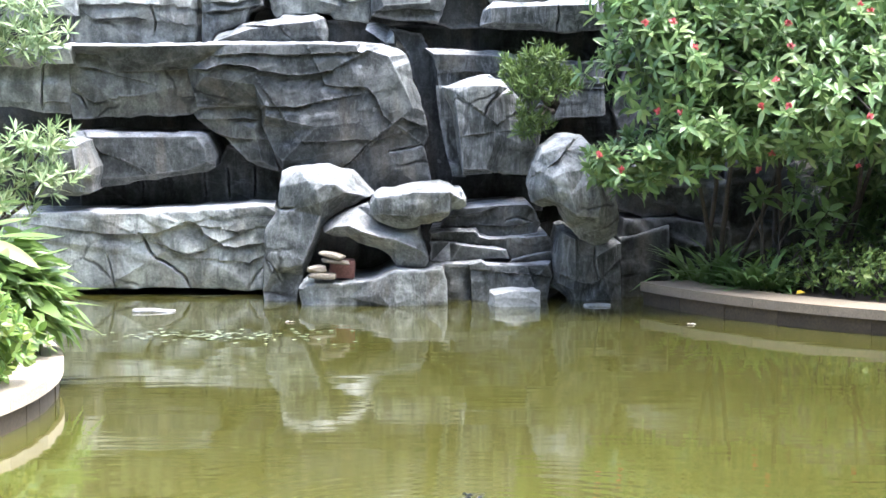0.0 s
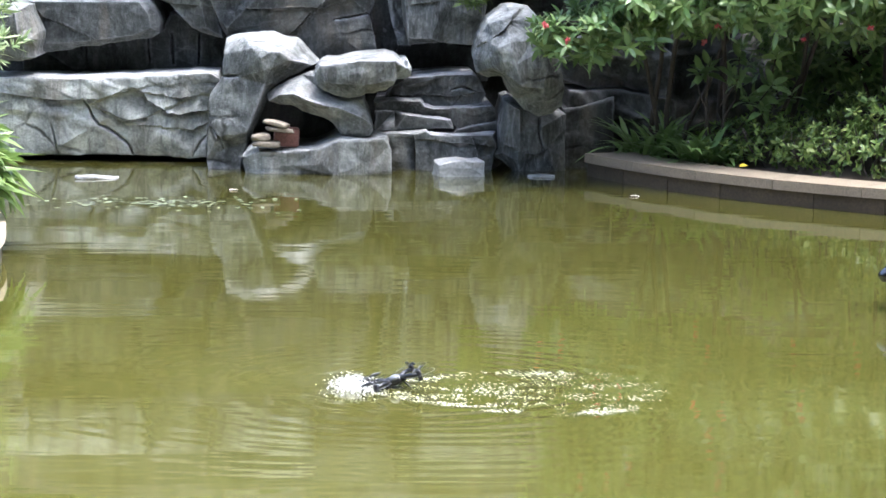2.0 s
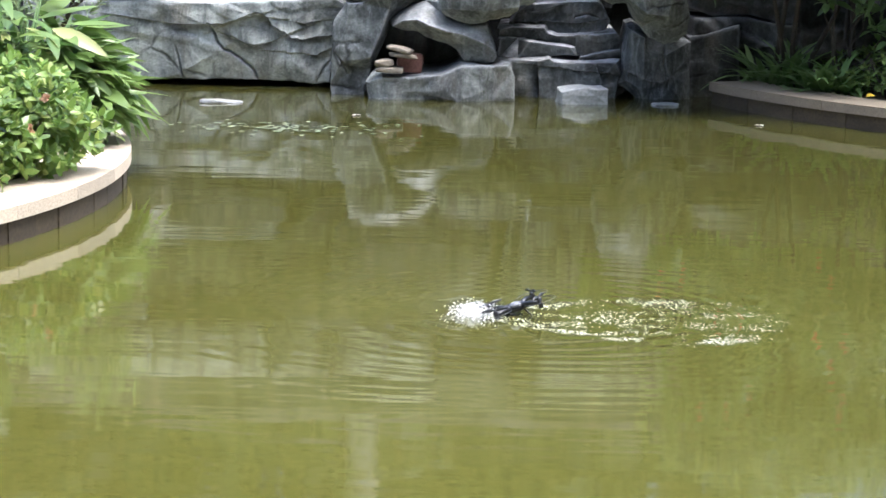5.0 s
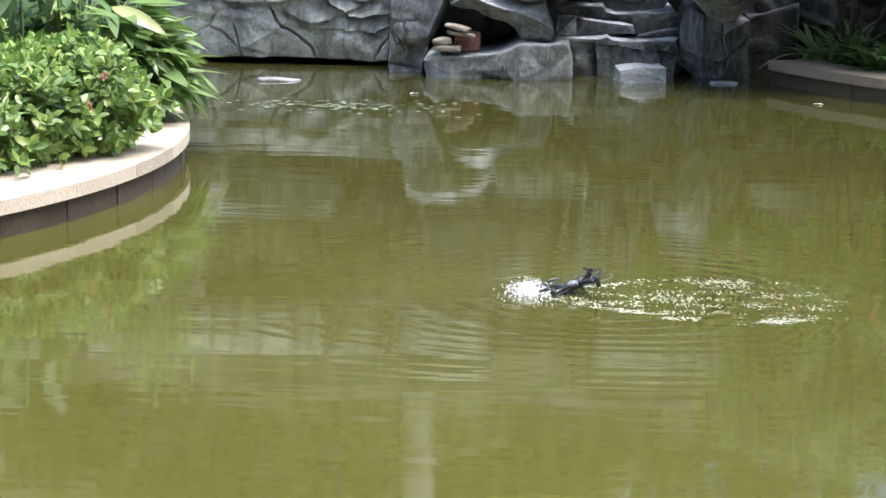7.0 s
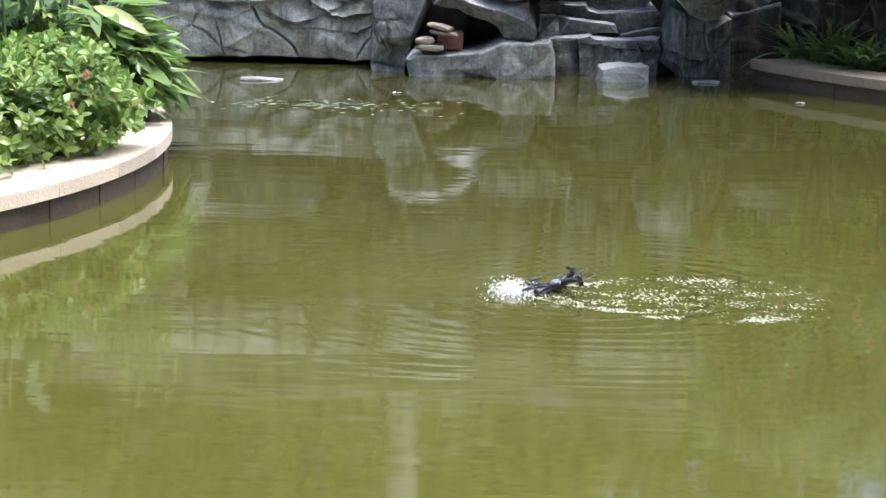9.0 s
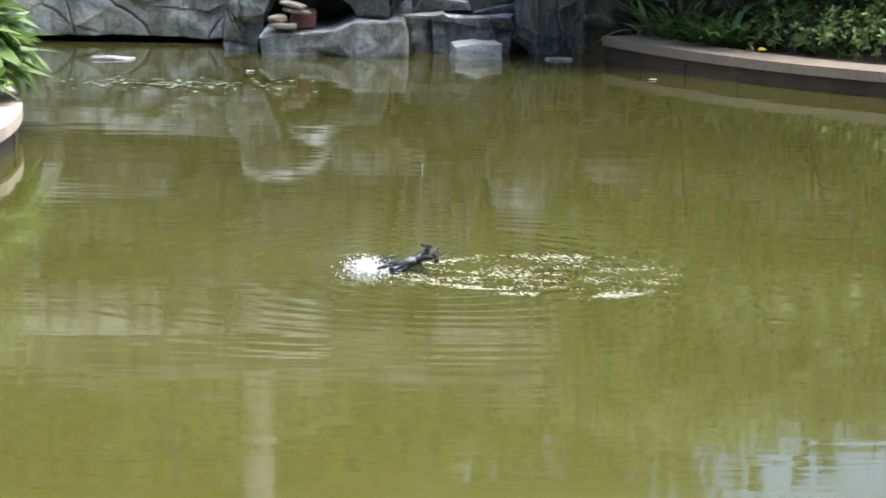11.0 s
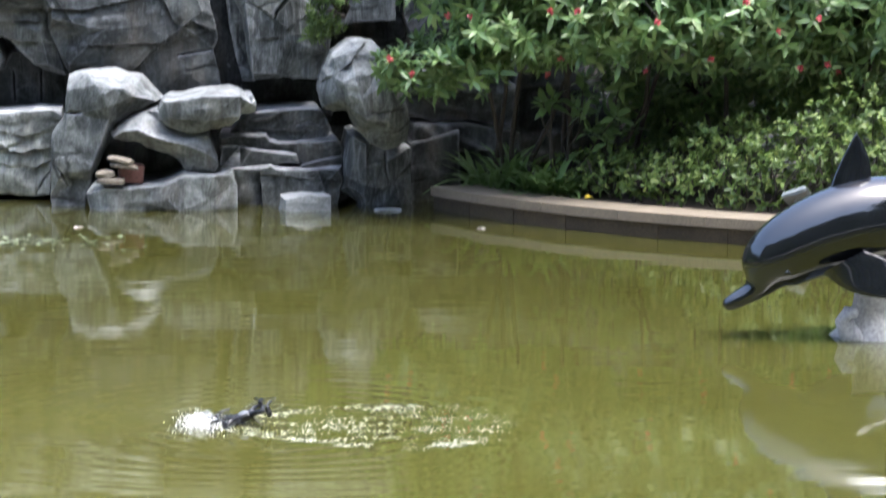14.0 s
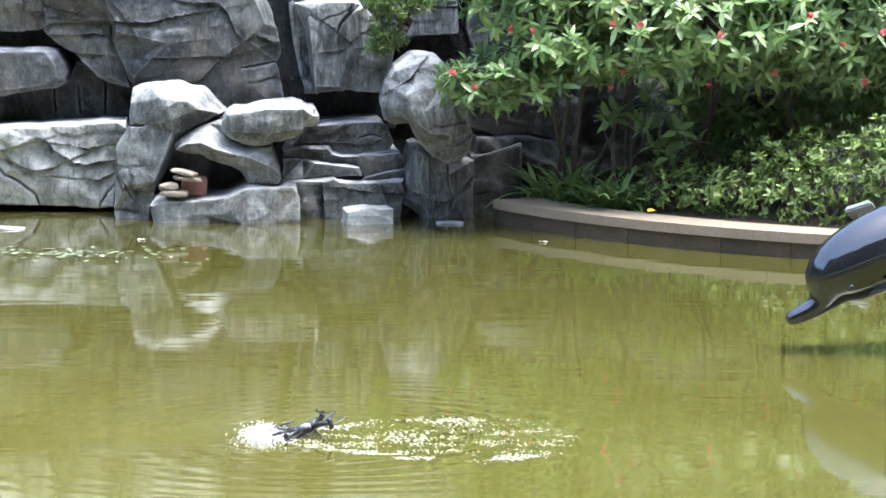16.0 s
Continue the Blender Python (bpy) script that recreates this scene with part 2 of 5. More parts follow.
# rings spreading from the splash
far = wm.t.nodes.new("ShaderNodeVectorMath")
far.operation = "DISTANCE"
wm.link(wm.scaled(1.0, 1.15, 0.0), far.inputs[0])
far.inputs[1].default_value = (0.15, 8.25 * 1.15, 0.0)
rings = wm.math("MULTIPLY", wm.math("SINE", wm.math("MULTIPLY", wm.math("ADD", far.outputs["Value"], wm.math("MULTIPLY", swell, 0.25)), 52.0)), wm.ramp(wm.math("MULTIPLY", far.outputs["Value"], 0.4), (0.08, 0.0), (0.2, 0.085), (0.75, 0.0)))
wave = wm.math("ADD", swell, wm.math("MULTIPLY", wm.math("MULTIPLY", chop, 0.15), calm))
wm.bump(wm.math("ADD", wave, rings), 0.027, 0.10)
# the mirror of the surface grows towards the flat view across the pond
gl = wm.t.nodes.new("ShaderNodeBsdfGlossy")
gl.inputs["Roughness"].default_value = 0.042
for l in wm.t.links:
    if l.to_socket == wm.b.inputs["Normal"]:
        wm.t.links.new(l.from_socket, gl.inputs["Normal"])
        break
lw = wm.t.nodes.new("ShaderNodeLayerWeight")
both = wm.t.nodes.new("ShaderNodeMixShader")
wm.link(wm.ramp(lw.outputs["Facing"], (0.40, 0.04), (0.70, 0.15), (0.80, 0.38), (0.865, 0.70), (0.90, 0.85)), both.inputs[0])
wm.link(wm.b.outputs[0], both.inputs[1]).link(gl.outputs[0], both.inputs[2]).link(both.outputs[0], wm.t.nodes["Material Output"].inputs["Surface"])
WATER = wm.m

# ---------------------------------------------------------------- helpers for shapes


def mesh_object(name, bm, material, smooth=False):
    me = bpy.data.meshes.new(name)
    bmesh.ops.recalc_face_normals(bm, faces=bm.faces)
    bm.to_mesh(me)
    bm.free()
    me.materials.append(material)
    me.polygons.foreach_set("use_smooth", [smooth] * len(me.polygons))
    return new(name, me)


def part(name, bm, material, parent, label="", smooth=False):
    ob = mesh_object(name, bm, material, smooth)
    ob.parent = parent
    return tagged(ob, label)


def thing(name, label, category, group="", kind=""):
    return tagged(new(name), label, category, group, kind)


def box_bm(cx, cy, cz, sx, sy, sz, bevel=0.0, m=None):
    bm = bmesh.new()
    bmesh.ops.create_cube(bm, size=1, matrix=Matrix.Translation((cx, cy, cz)) @ Matrix.Diagonal((sx, sy, sz, 1)))
    if bevel:
        bmesh.ops.bevel(bm, geom=bm.edges, offset=bevel, segments=2, affect="EDGES")
    if m:
        bm.transform(m)
    return bm


def add_tube(bm, pts, radii, sides=6, squash=1.0):
    """A tapered tube along pts, capped."""
    rings, side0 = [], None
    pts = [Vector(p) for p in pts]
    for i, p in enumerate(pts):
        d = (pts[min(i + 1, len(pts) - 1)] - pts[max(i - 1, 0)]).normalized()
        s = d.cross(Vector((0, 0, 1)) if abs(d.z) < 0.9 else Vector((0, 1, 0))).normalized()
        if side0 is not None and s.dot(side0) < 0:
            s = -s
        side0 = s
        u = s.cross(d)
        r = radii[i] if hasattr(radii, "__len__") else radii
        rings.append([bm.verts.new(p + (s * math.cos(a) * squash + u * math.sin(a)) * r) for a in (2 * math.pi * j / sides for j in range(sides))])
    for a, b in zip(rings, rings[1:]):
        for j in range(sides):
            bm.faces.new((a[j], a[(j + 1) % sides], b[(j + 1) % sides], b[j]))
    bm.faces.new(rings[0][::-1])
    bm.faces.new(rings[-1])
    return bm


def tube_bm(pts, radii, sides=6):
    return add_tube(bmesh.new(), pts, radii, sides)


def leaf_cloud(name, base, way, up, length, width, bend, material, parent, label="", segs=3, fold=0.25, kind="", single=0):
    """Many folded, bent blades in one mesh: base, way and up are (n, 3); length, width and bend are (n,)."""
    base, way, up = (np.asarray(a, float) for a in (base, way, up))
    n = len(base)
    way = way / np.linalg.norm(way, axis=1, keepdims=True)
    side = np.cross(way, up)
    side /= np.linalg.norm(side, axis=1, keepdims=True) + 1e-9
    up = np.cross(side, way)
    length, width, bend = (np.broadcast_to(np.asarray(a, float), (n,)) for a in (length, width, bend))
    cols, faces = [(0.0, 0.0, 0.0)], []
    for i in range(1, segs + 1):
        s = i / (segs + 1)
        w = math.sin(math.pi * s ** 0.85) ** 0.8
        cols += [(s, -w, fold * w), (s, 0.0, 0.0), (s, w, fold * w)]
    cols.append((1.0, 0.0, 0.0))
    faces += [(0, 1, 2), (0, 2, 3)]
    for i in range(segs - 1):
        a = 1 + 3 * i
        faces += [(a, a + 3, a + 4, a + 1), (a + 1, a + 4, a + 5, a + 2)]
    a, tip = 1 + 3 * (segs - 1), 3 * segs + 1
    faces += [(a, tip, a + 1), (a + 1, tip, a + 2)]
    c = np.array(cols)
    s, w, h = c[:, 0][None], c[:, 1][None] * width[:, None] / 2, c[:, 2][None] * width[:, None] / 2
    along = s * length[:, None] * (1 - 0.35 * np.abs(bend[:, None]) * s)
    drop = h - bend[:, None] * length[:, None] * s ** 2
    v = base[:, None] + along[..., None] * way[:, None] + w[..., None] * side[:, None] + drop[..., None] * up[:, None]
    k = len(cols)
    for i in range(min(single, n)):
        me = bpy.data.meshes.new("leaf")
        me.from_pydata(v[i].tolist(), [], faces)
        me.materials.append(material)
        me.polygons.foreach_set("use_smooth", [True] * len(me.polygons))
        new("leaf", me).parent = parent
    if single >= n:
        return None
    v, n = v[single:], n - min(single, n)
    offs = np.arange(n) * k
    allf = [tuple(int(o) + i for i in f) for o in offs for f in faces]
    me = bpy.data.meshes.new(name)
    me.from_pydata(v.reshape(-1, 3).tolist(), [], allf)
    me.materials.append(material)
    me.polygons.foreach_set("use_smooth", [True] * len(me.polygons))
    ob = new(name, me)
    ob.parent = parent
    return tagged(ob, label, kind=kind)


def unit(v):
    return v / (np.linalg.norm(v, axis=-1, keepdims=True) + 1e-9)


def rosettes(rng, centres, axes, count, length, width, spread=(35, 85), bend=0.25):
    """Blades in whorls round each axis: returns what leaf_cloud takes."""
    n = len(centres)
    axes = unit(axes)
    ref = np.where(np.abs(axes[:, 2:3]) < 0.9, np.array([[0, 0, 1.0]]), np.array([[1.0, 0, 0]]))
    e1 = unit(np.cross(axes, ref))
    e2 = np.cross(axes, e1)
    b, w, u, l, wd, bd = [], [], [], [], [], []
    turn = rng.uniform(0, 6.28, n)
    for j in range(count):
        ph = turn + 2.4 * j + rng.normal(0, 0.2, n)
        th = np.radians(spread[0] + (spread[1] - spread[0]) * (1 - j / max(count - 1, 1)) + rng.normal(0, 8, n))
        out = e1 * np.cos(ph)[:, None] + e2 * np.sin(ph)[:, None]
        b.append(centres - axes * (0.3 * length * (1 - j / count)))
        w.append(axes * np.cos(th)[:, None] + out * np.sin(th)[:, None])
        u.append(axes * np.sin(th)[:, None] - out * np.cos(th)[:, None] + rng.normal(0, 0.15, (n, 3)))
        size = rng.uniform(0.7, 1.15, n) * (0.75 + 0.25 * (1 - j / count))
        l.append(length * size)
        wd.append(width * size)
        bd.append(rng.normal(bend, 0.12, n))
    return [np.concatenate(a) for a in (b, w, u, l, wd, bd)]


def in_lobes(rng, lobes, per_m2, shell=(0.72, 1.05)):
    """Places near the skin of several ellipsoids (cx, cy, cz, rx, ry, rz) and the way outwards at each."""
    p, d = [], []
    for cx, cy, cz, rx, ry, rz in lobes:
        n = int(per_m2 * 4 * math.pi * ((rx * ry) ** 1.6 / 3 + (rx * rz) ** 1.6 / 3 + (ry * rz) ** 1.6 / 3) ** (1 / 1.6))
        u = unit(rng.normal(0, 1, (n, 3)))
        r = rng.uniform(*shell, n)[:, None] * (1 + 0.14 * np.sin(u[:, :1] * 7 + cx * 5) * np.cos(u[:, 2:] * 6 + cy * 3))
        p.append(np.array([cx, cy, cz]) + u * r * np.array([rx, ry, rz]))
        d.append(unit(u / np.array([rx, ry, rz])))
    return np.concatenate(p), np.concatenate(d)


def chipped(u, v, seed):
    """Flat three-cornered facets that meet in arrises: random heights on a net, joined by planes."""
    i, j = math.floor(u), math.floor(v)
    f, g = u - i, v - j
    n = lambda a, b: noise.cell(Vector((a + 0.5, b + 0.5, seed + 0.5)))
    if (i + j) % 2:
        if f + g < 1:
            return n(i, j) * (1 - f - g) + n(i + 1, j) * f + n(i, j + 1) * g
        return n(i + 1, j + 1) * (f + g - 1) + n(i + 1, j) * (1 - g) + n(i, j + 1) * (1 - f)
    if f > g:
        return n(i, j) * (1 - f) + n(i + 1, j) * (f - g) + n(i + 1, j + 1) * g
    return n(i, j) * (1 - g) + n(i, j + 1) * (g - f) + n(i + 1, j + 1) * f


def slab_mesh(y, outline, thick, k=6, amp=0.06, seed=1, edge=0.011, lips=(), facets=(), res=0.0145, lean=-0.02, chip=0.06):
    """A chiselled rock: an outline in x and z, cut into a fine net, broken into flat facets and steps, rounded at the edge, and carried back."""
    rng = random.Random(seed)
    bm = bmesh.new()
    bm.faces.new([bm.verts.new((x, 0, z)) for x, z in outline])
    xs, zs = [p[0] for p in outline], [p[1] for p in outline]
    x0, x1, z0, z1 = min(xs), max(xs), min(zs), max(zs)
    for lo, hi, ax in ((x0, x1, 0), (z0, z1, 2)):
        n = max(2, int((hi - lo) / res))
        for i in range(1, n):
            co, no = Vector((0, 0, 0)), Vector((0, 0, 0))
            co[ax], no[ax] = lo + (hi - lo) * i / n, 1
            bmesh.ops.bisect_plane(bm, geom=bm.verts[:] + bm.edges[:] + bm.faces[:], plane_co=co, plane_no=no)
    cx, cz = sum(xs) / len(xs), sum(zs) / len(zs)
    grad = 0.05 + 1.7 * amp
    planes = [(rng.uniform(x0, x1), rng.uniform(z0, z1), rng.gauss(0, grad), rng.gauss(0, grad), rng.uniform(0, amp)) for _ in range(k)]
    planes = facets or planes
    ca, sa = math.cos(rng.uniform(-0.35, 0.35)), math.sin(rng.uniform(-0.35, 0.35))
    a = np.array(outline)
    b = np.roll(a, -1, 0)
    bm.verts.ensure_lookup_table()
    v = np.array([(w.co.x, w.co.z) for w in bm.verts])
    ab = b - a
    t = np.clip(((v[:, None] - a) * ab).sum(2) / (ab ** 2).sum(1), 0, 1)
    dist = np.linalg.norm(v[:, None] - (a + t[..., None] * ab), axis=2).min(1)
    for w, d in zip(bm.verts, dist):
        x, z = w.co.x, w.co.z
        q = Vector((x * 2.2 + seed * 3.1, z * 2.2, seed * 1.7))
        wx, wz = x + 0.05 * noise.noise(q * 2), z + 0.05 * noise.noise(q * 2 + Vector((9, 0, 0)))
        h = min(c + gx * (wx - px) + gz * (wz - pz) for px, pz, gx, gz, c in planes)
        h = max(h, -0.5) if facets else max(h, -2.2 * amp)
        sx, sz = x * ca + z * sa, z * ca - x * sa
        h += 0.031 * math.tanh(13 * noise.noise(Vector((sx * 1.3 + seed, sz * 3.6, seed * 0.7))))
        h += 0.020 * math.tanh(13 * noise.noise(Vector((sx * 2.4, sz * 4.5 + seed * 2, seed * 1.3))) - 1.6)
        h += chipped(wx / 0.21, wz / 0.15, seed) * min(0.085, 0.010 + chip * 0.25) + chipped(wx / 0.085 + 7, wz / 0.06, seed + 40) * min(0.012, chip * 0.2)
        h += 0.010 * noise.noise(q * 2.2) + 0.006 * noise.noise(q * 7) + 0.003 * noise.noise(q * 17)
        for lx, lz, push in lips:
            if lx[0] <= x <= lx[-1]:
                dz = z - np.interp(x, lx, lz) - 0.012 * noise.noise(q * 4)
                fade = min(1.0, (x - lx[0]) / 0.10, (lx[-1] - x) / 0.10)
                h += push * fade * (math.exp(-dz / 0.18) if dz > 0 else -0.55 * math.exp(dz / 0.05))
        e = min(d / edge, 1.0)
        h -= edge * (1 - math.sqrt(1 - (1 - e) ** 2))
        if d < 0.004:
            w.co.x += 0.010 * noise.noise(q * 3.3)
            w.co.z += 0.010 * noise.noise(q * 3.3 + Vector((0, 7, 0)))
        w.co.y = y - h + lean * (z - cz)
    bmesh.ops.smooth_vert(bm, verts=bm.verts[:], factor=0.5, use_axis_y=True)
    rim = [e for e in bm.edges if e.is_boundary]
    ext = bmesh.ops.extrude_edge_only(bm, edges=rim)
    for w in ext["geom"]:
        if isinstance(w, bmesh.types.BMVert):
            w.co.y = y + thick
            w.co.x += (cx - w.co.x) * 0.06
            w.co.z += (cz - w.co.z) * 0.06
    return bm


def crisp(ob, degrees):
    """Keep the edges sharper than so many degrees as creases."""
    ob.data.set_sharp_from_angle(angle=radians(degrees))
    return ob


def slab(parent, name, y, outline, thick, mat=ROCK, **kw):
    return crisp(part(name, slab_mesh(y, outline, thick, **kw), mat, parent, smooth=True), 55)


def along(pts, q):
    """How far each place of q lies from a line of points, on which side (+ above a line drawn to the right), and how far from its ends."""
    a, b = np.array(pts[:-1]), np.array(pts[1:])
    ab = b - a
    t = np.clip(((q[:, None] - a) * ab).sum(2) / (ab ** 2).sum(1), 0, 1)
    off = q[:, None] - (a + t[..., None] * ab)
    d = np.linalg.norm(off, axis=2)
    i = d.argmin(1)
    r = np.arange(len(q))
    side = ab[i, 0] * off[r, i, 1] - ab[i, 1] * off[r, i, 0]
    ends = np.minimum(np.linalg.norm(q - np.array(pts[0]), axis=1), np.linalg.norm(q - np.array(pts[-1]), axis=1))
    return d[r, i], np.sign(side), ends


def broken(line, rng, much):
    """The same line in short, slightly jagged lengths."""
    out = []
    for (ax, az), (bx, bz) in zip(line, line[1:]):
        n = max(1, int(math.hypot(bx - ax, bz - az) / 0.028))
        out += [(ax + (bx - ax) * i / n + rng.gauss(0, much * 0.5), az + (bz - az) * i / n + rng.gauss(0, much)) for i in range(n)]
    return out + [line[-1]]


def beside(line, off):
    """The line shifted to its left by off."""
    out = []
    for i, (x, z) in enumerate(line):
        a, b = line[max(i - 1, 0)], line[min(i + 1, len(line) - 1)]
        dx, dz = b[0] - a[0], b[1] - a[1]
        k = off / (math.hypot(dx, dz) + 1e-9)
        out.append((x - dz * k, z + dx * k))
    return out


def rock_mesh(y, top, rest, thick=0.9, back=0.2, creases=(), lips=(), grooves=(), seed=1, res=0.0120, edge=0.016, soft=0):
    """A chiselled rock in a front of flat facets: an outline in x and z whose top run lies back, creases that stand out by their third number,
    lips (broken ledges, proud above) and grooves (cracks); then a fine net is laid over it, weathered, rounded at the rim and carried back."""
    outline = list(top) + list(rest)
    heights = [-back] * len(top) + [0.0] * len(rest)
    area = sum(a[0] * b[1] - b[0] * a[1] for a, b in zip(outline, outline[1:] + outline[:1]))
    if area < 0:
        outline, heights = outline[::-1], heights[::-1]
    pts, hs, lines = [Vector(p) for p in outline], list(heights), []
    for c in creases:
        k = len(pts)
        pts += [Vector(p[:2]) for p in c]
        hs += [p[2] for p in c]
        lines += [(k + i, k + i + 1) for i in range(len(c) - 1)]
    ring = [list(range(len(outline)))]
    vs, _, fs, ov, _, _ = geometry.delaunay_2d_cdt(pts, lines, ring, 1, 1e-4)
    flat, hs = np.array([(p.x, p.y) for p in pts]), np.array(hs)
    near = lambda p: float(hs[np.linalg.norm(flat - np.array(p), axis=1).argmin()])
    known = [max(hs[i] for i in o) if o else near(p) for p, o in zip(vs, ov)]
    tris = [[(vs[i].x, vs[i].y, known[i]) for i in f] for f in fs]

    def facet(p):
        """The height of the plain facets at p."""
        for (ax, az, ah), (bx, bz, bh), (cx, cz, ch) in tris:
            k = (bz - cz) * (ax - cx) + (cx - bx) * (az - cz)
            if abs(k) > 1e-9:
                u = ((bz - cz) * (p[0] - cx) + (cx - bx) * (p[1] - cz)) / k
                v = ((cz - az) * (p[0] - cx) + (ax - cx) * (p[1] - cz)) / k
                if min(u, v, 1 - u - v) > -1e-3:
                    return u * ah + v * bh + (1 - u - v) * ch
        return near(p)

    rng = random.Random(seed)
    lips, grooves = [(broken(line, rng, 0.0028), k) for line, k in lips], [(broken(line, rng, 0.003), k) for line, k in grooves]
    for found, offsets in ((lips, (0.0, -0.008)), (grooves, (-0.009, 0.0, 0.009))):
        for line, _ in found:
            for off in offsets:
                k = len(pts)
                pts += [Vector(p) for p in beside(line, off)]
                lines += [(k + i, k + i + 1) for i in range(len(line) - 1)]
    vs, _, fs, ov, _, _ = geometry.delaunay_2d_cdt(pts, lines, ring, 1, 1e-4)
    bm = bmesh.new()
    made = []
    for p, o in zip(vs, ov):
        own = [hs[i] for i in o if i < len(hs)]
        made.append(bm.verts.new((p.x, y - (max(own) if own else facet(p)), p.y)))
    for f in fs:
        bm.faces.new([made[i] for i in f])
    xs, zs = [p[0] for p in outline], [p[1] for p in outline]
    for lo, hi, ax in ((min(xs), max(xs), 0), (min(zs), max(zs), 2)):
        n = max(2, int((hi - lo) / res))
        for i in range(1, n):
            co, no = Vector((0, 0, 0)), Vector((0, 0, 0))
            co[ax], no[ax] = lo + (hi - lo) * (i + 0.1 * math.sin(i * 2.3)) / n, 1
            bmesh.ops.bisect_plane(bm, geom=bm.verts[:] + bm.edges[:] + bm.faces[:], plane_co=co, plane_no=no)
    for _ in range(soft):
        bmesh.ops.smooth_vert(bm, verts=bm.verts[:], factor=0.5, use_axis_y=True)
    bm.verts.ensure_lookup_table()
    q = np.array([(w.co.x, w.co.z) for w in bm.verts])
    rim = along(outline + outline[:1], q)[0]
    add = np.zeros(len(q))
    for line, push in lips:
        d, s, ends = along(line, q)
        fade = np.clip(ends / 0.09, 0.15, 1)
        add += push * fade * np.where(s * d > -0.003, 0.50 * np.exp(-d / 0.30), -0.80 * np.exp(-d / 0.030) - 0.35 * np.exp(-d / 0.14))
    for line, deep in grooves:
        d, s, ends = along(line, q)
        add -= deep * np.clip(ends / 0.05, 0.4, 1) * np.exp(-(d / 0.007) ** 2)
    ca, sa = math.cos(rng.uniform(-0.3, 0.3)), math.sin(rng.uniform(-0.3, 0.3))
    for w, d, a in zip(bm.verts, rim, add):
        x, z = w.co.x, w.co.z
        p = Vector((x + seed * 0.31, z, seed * 1.7))
        sx, sz = x * ca + z * sa, z * ca - x * sa
        # broad undulation, a few thin chiselled flakes, pitting
        h = 0.016 * noise.noise(p * 2.1) + 0.008 * noise.noise(p * 5.3) + 0.0045 * noise.noise(p * 14) + 0.0025 * noise.noise(p * 33)
        h += 0.012 * math.tanh(16 * noise.noise(Vector((sx * 1.4 + seed, sz * 3.2, seed * 0.7))) - 6.0)
        h += 0.007 * math.tanh(16 * noise.noise(Vector((sx * 3.1, sz * 6.0 + seed * 2, seed * 1.3))) - 4.5)
        r = edge * (0.5 + 1.3 * abs(noise.noise(p * 6.0)))
        e = min(d / r, 1.0)
        h -= r * (1 - math.sqrt(max(0.0, 1 - (1 - e) ** 2)))
        if d < 0.003:
            w.co.x += 0.012 * noise.noise(p * 7.3) + 0.006 * noise.noise(p * 21)
            w.co.z += 0.012 * noise.noise(p * 7.3 + Vector((0, 7, 0))) + 0.006 * noise.noise(p * 21 + Vector((0, 7, 0)))
        w.co.y -= h + a
    cx, cz = sum(xs) / len(xs), sum(zs) / len(zs)
    ext = bmesh.ops.extrude_edge_only(bm, edges=[e for e in bm.edges if e.is_boundary])
    for w in ext["geom"]:
        if isinstance(w, bmesh.types.BMVert):
            w.co.y = y + thick
            w.co.x += (cx - w.co.x) * 0.05
            w.co.z += (cz - w.co.z) * 0.05
    return bm


def rock(name, y, top, rest, mat=None, label="", **kw):
    """A slab of the rockery, or, with a label, a boulder standing before it."""
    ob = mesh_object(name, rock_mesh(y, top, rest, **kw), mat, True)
    ob.data.set_sharp_from_angle(angle=radians(40))
    if label:
        return tagged(ob, label, "boulder")
    ob.parent = rockery
    return ob


def pebble(bm, m, rng, cuts=1, rough=0.25):
    """An irregular stone into bm, at the pose m with the scale in it."""
    made = bmesh.ops.create_icosphere(bm, subdivisions=cuts + 1, radius=1)["verts"]
    s = rng.uniform(0, 50)
    for w in made:
        n = noise.noise(w.co * 1.3 + Vector((s, s, s)))
        w.co *= 1 + rough * n
        for ax in range(3):
            w.co[ax] = max(-0.72, min(0.72, w.co[ax]))
        w.co = m @ w.co
    return bm

# ---------------------------------------------------------------- ground, pond, banks
bm = bmesh.new()
bmesh.ops.create_grid(bm, x_segments=24, y_segments=24, size=900)
bmesh.ops.translate(bm, verts=bm.verts, vec=(0, 0, -0.8))
tagged(mesh_object("ground", bm, SOIL), "dark garden soil under and behind the pond", "ground", kind="structure")

bm = bmesh.new()
bmesh.ops.create_grid(bm, x_segments=40, y_segments=30, size=1, matrix=Matrix.Translation((0, 9.4, 0)) @ Matrix.Diagonal((11, 8.4, 1, 1)))
tagged(mesh_object("water", bm, WATER), "murky olive-green pond water with small ripples", "water", kind="structure")
tagged(mesh_object("pavement", box_bm(0, -5.6, -0.34, 22, 13.2, 0.92, 0.02), PAVING), "pale paved bank at the pond's edge", "pavement", kind="structure")


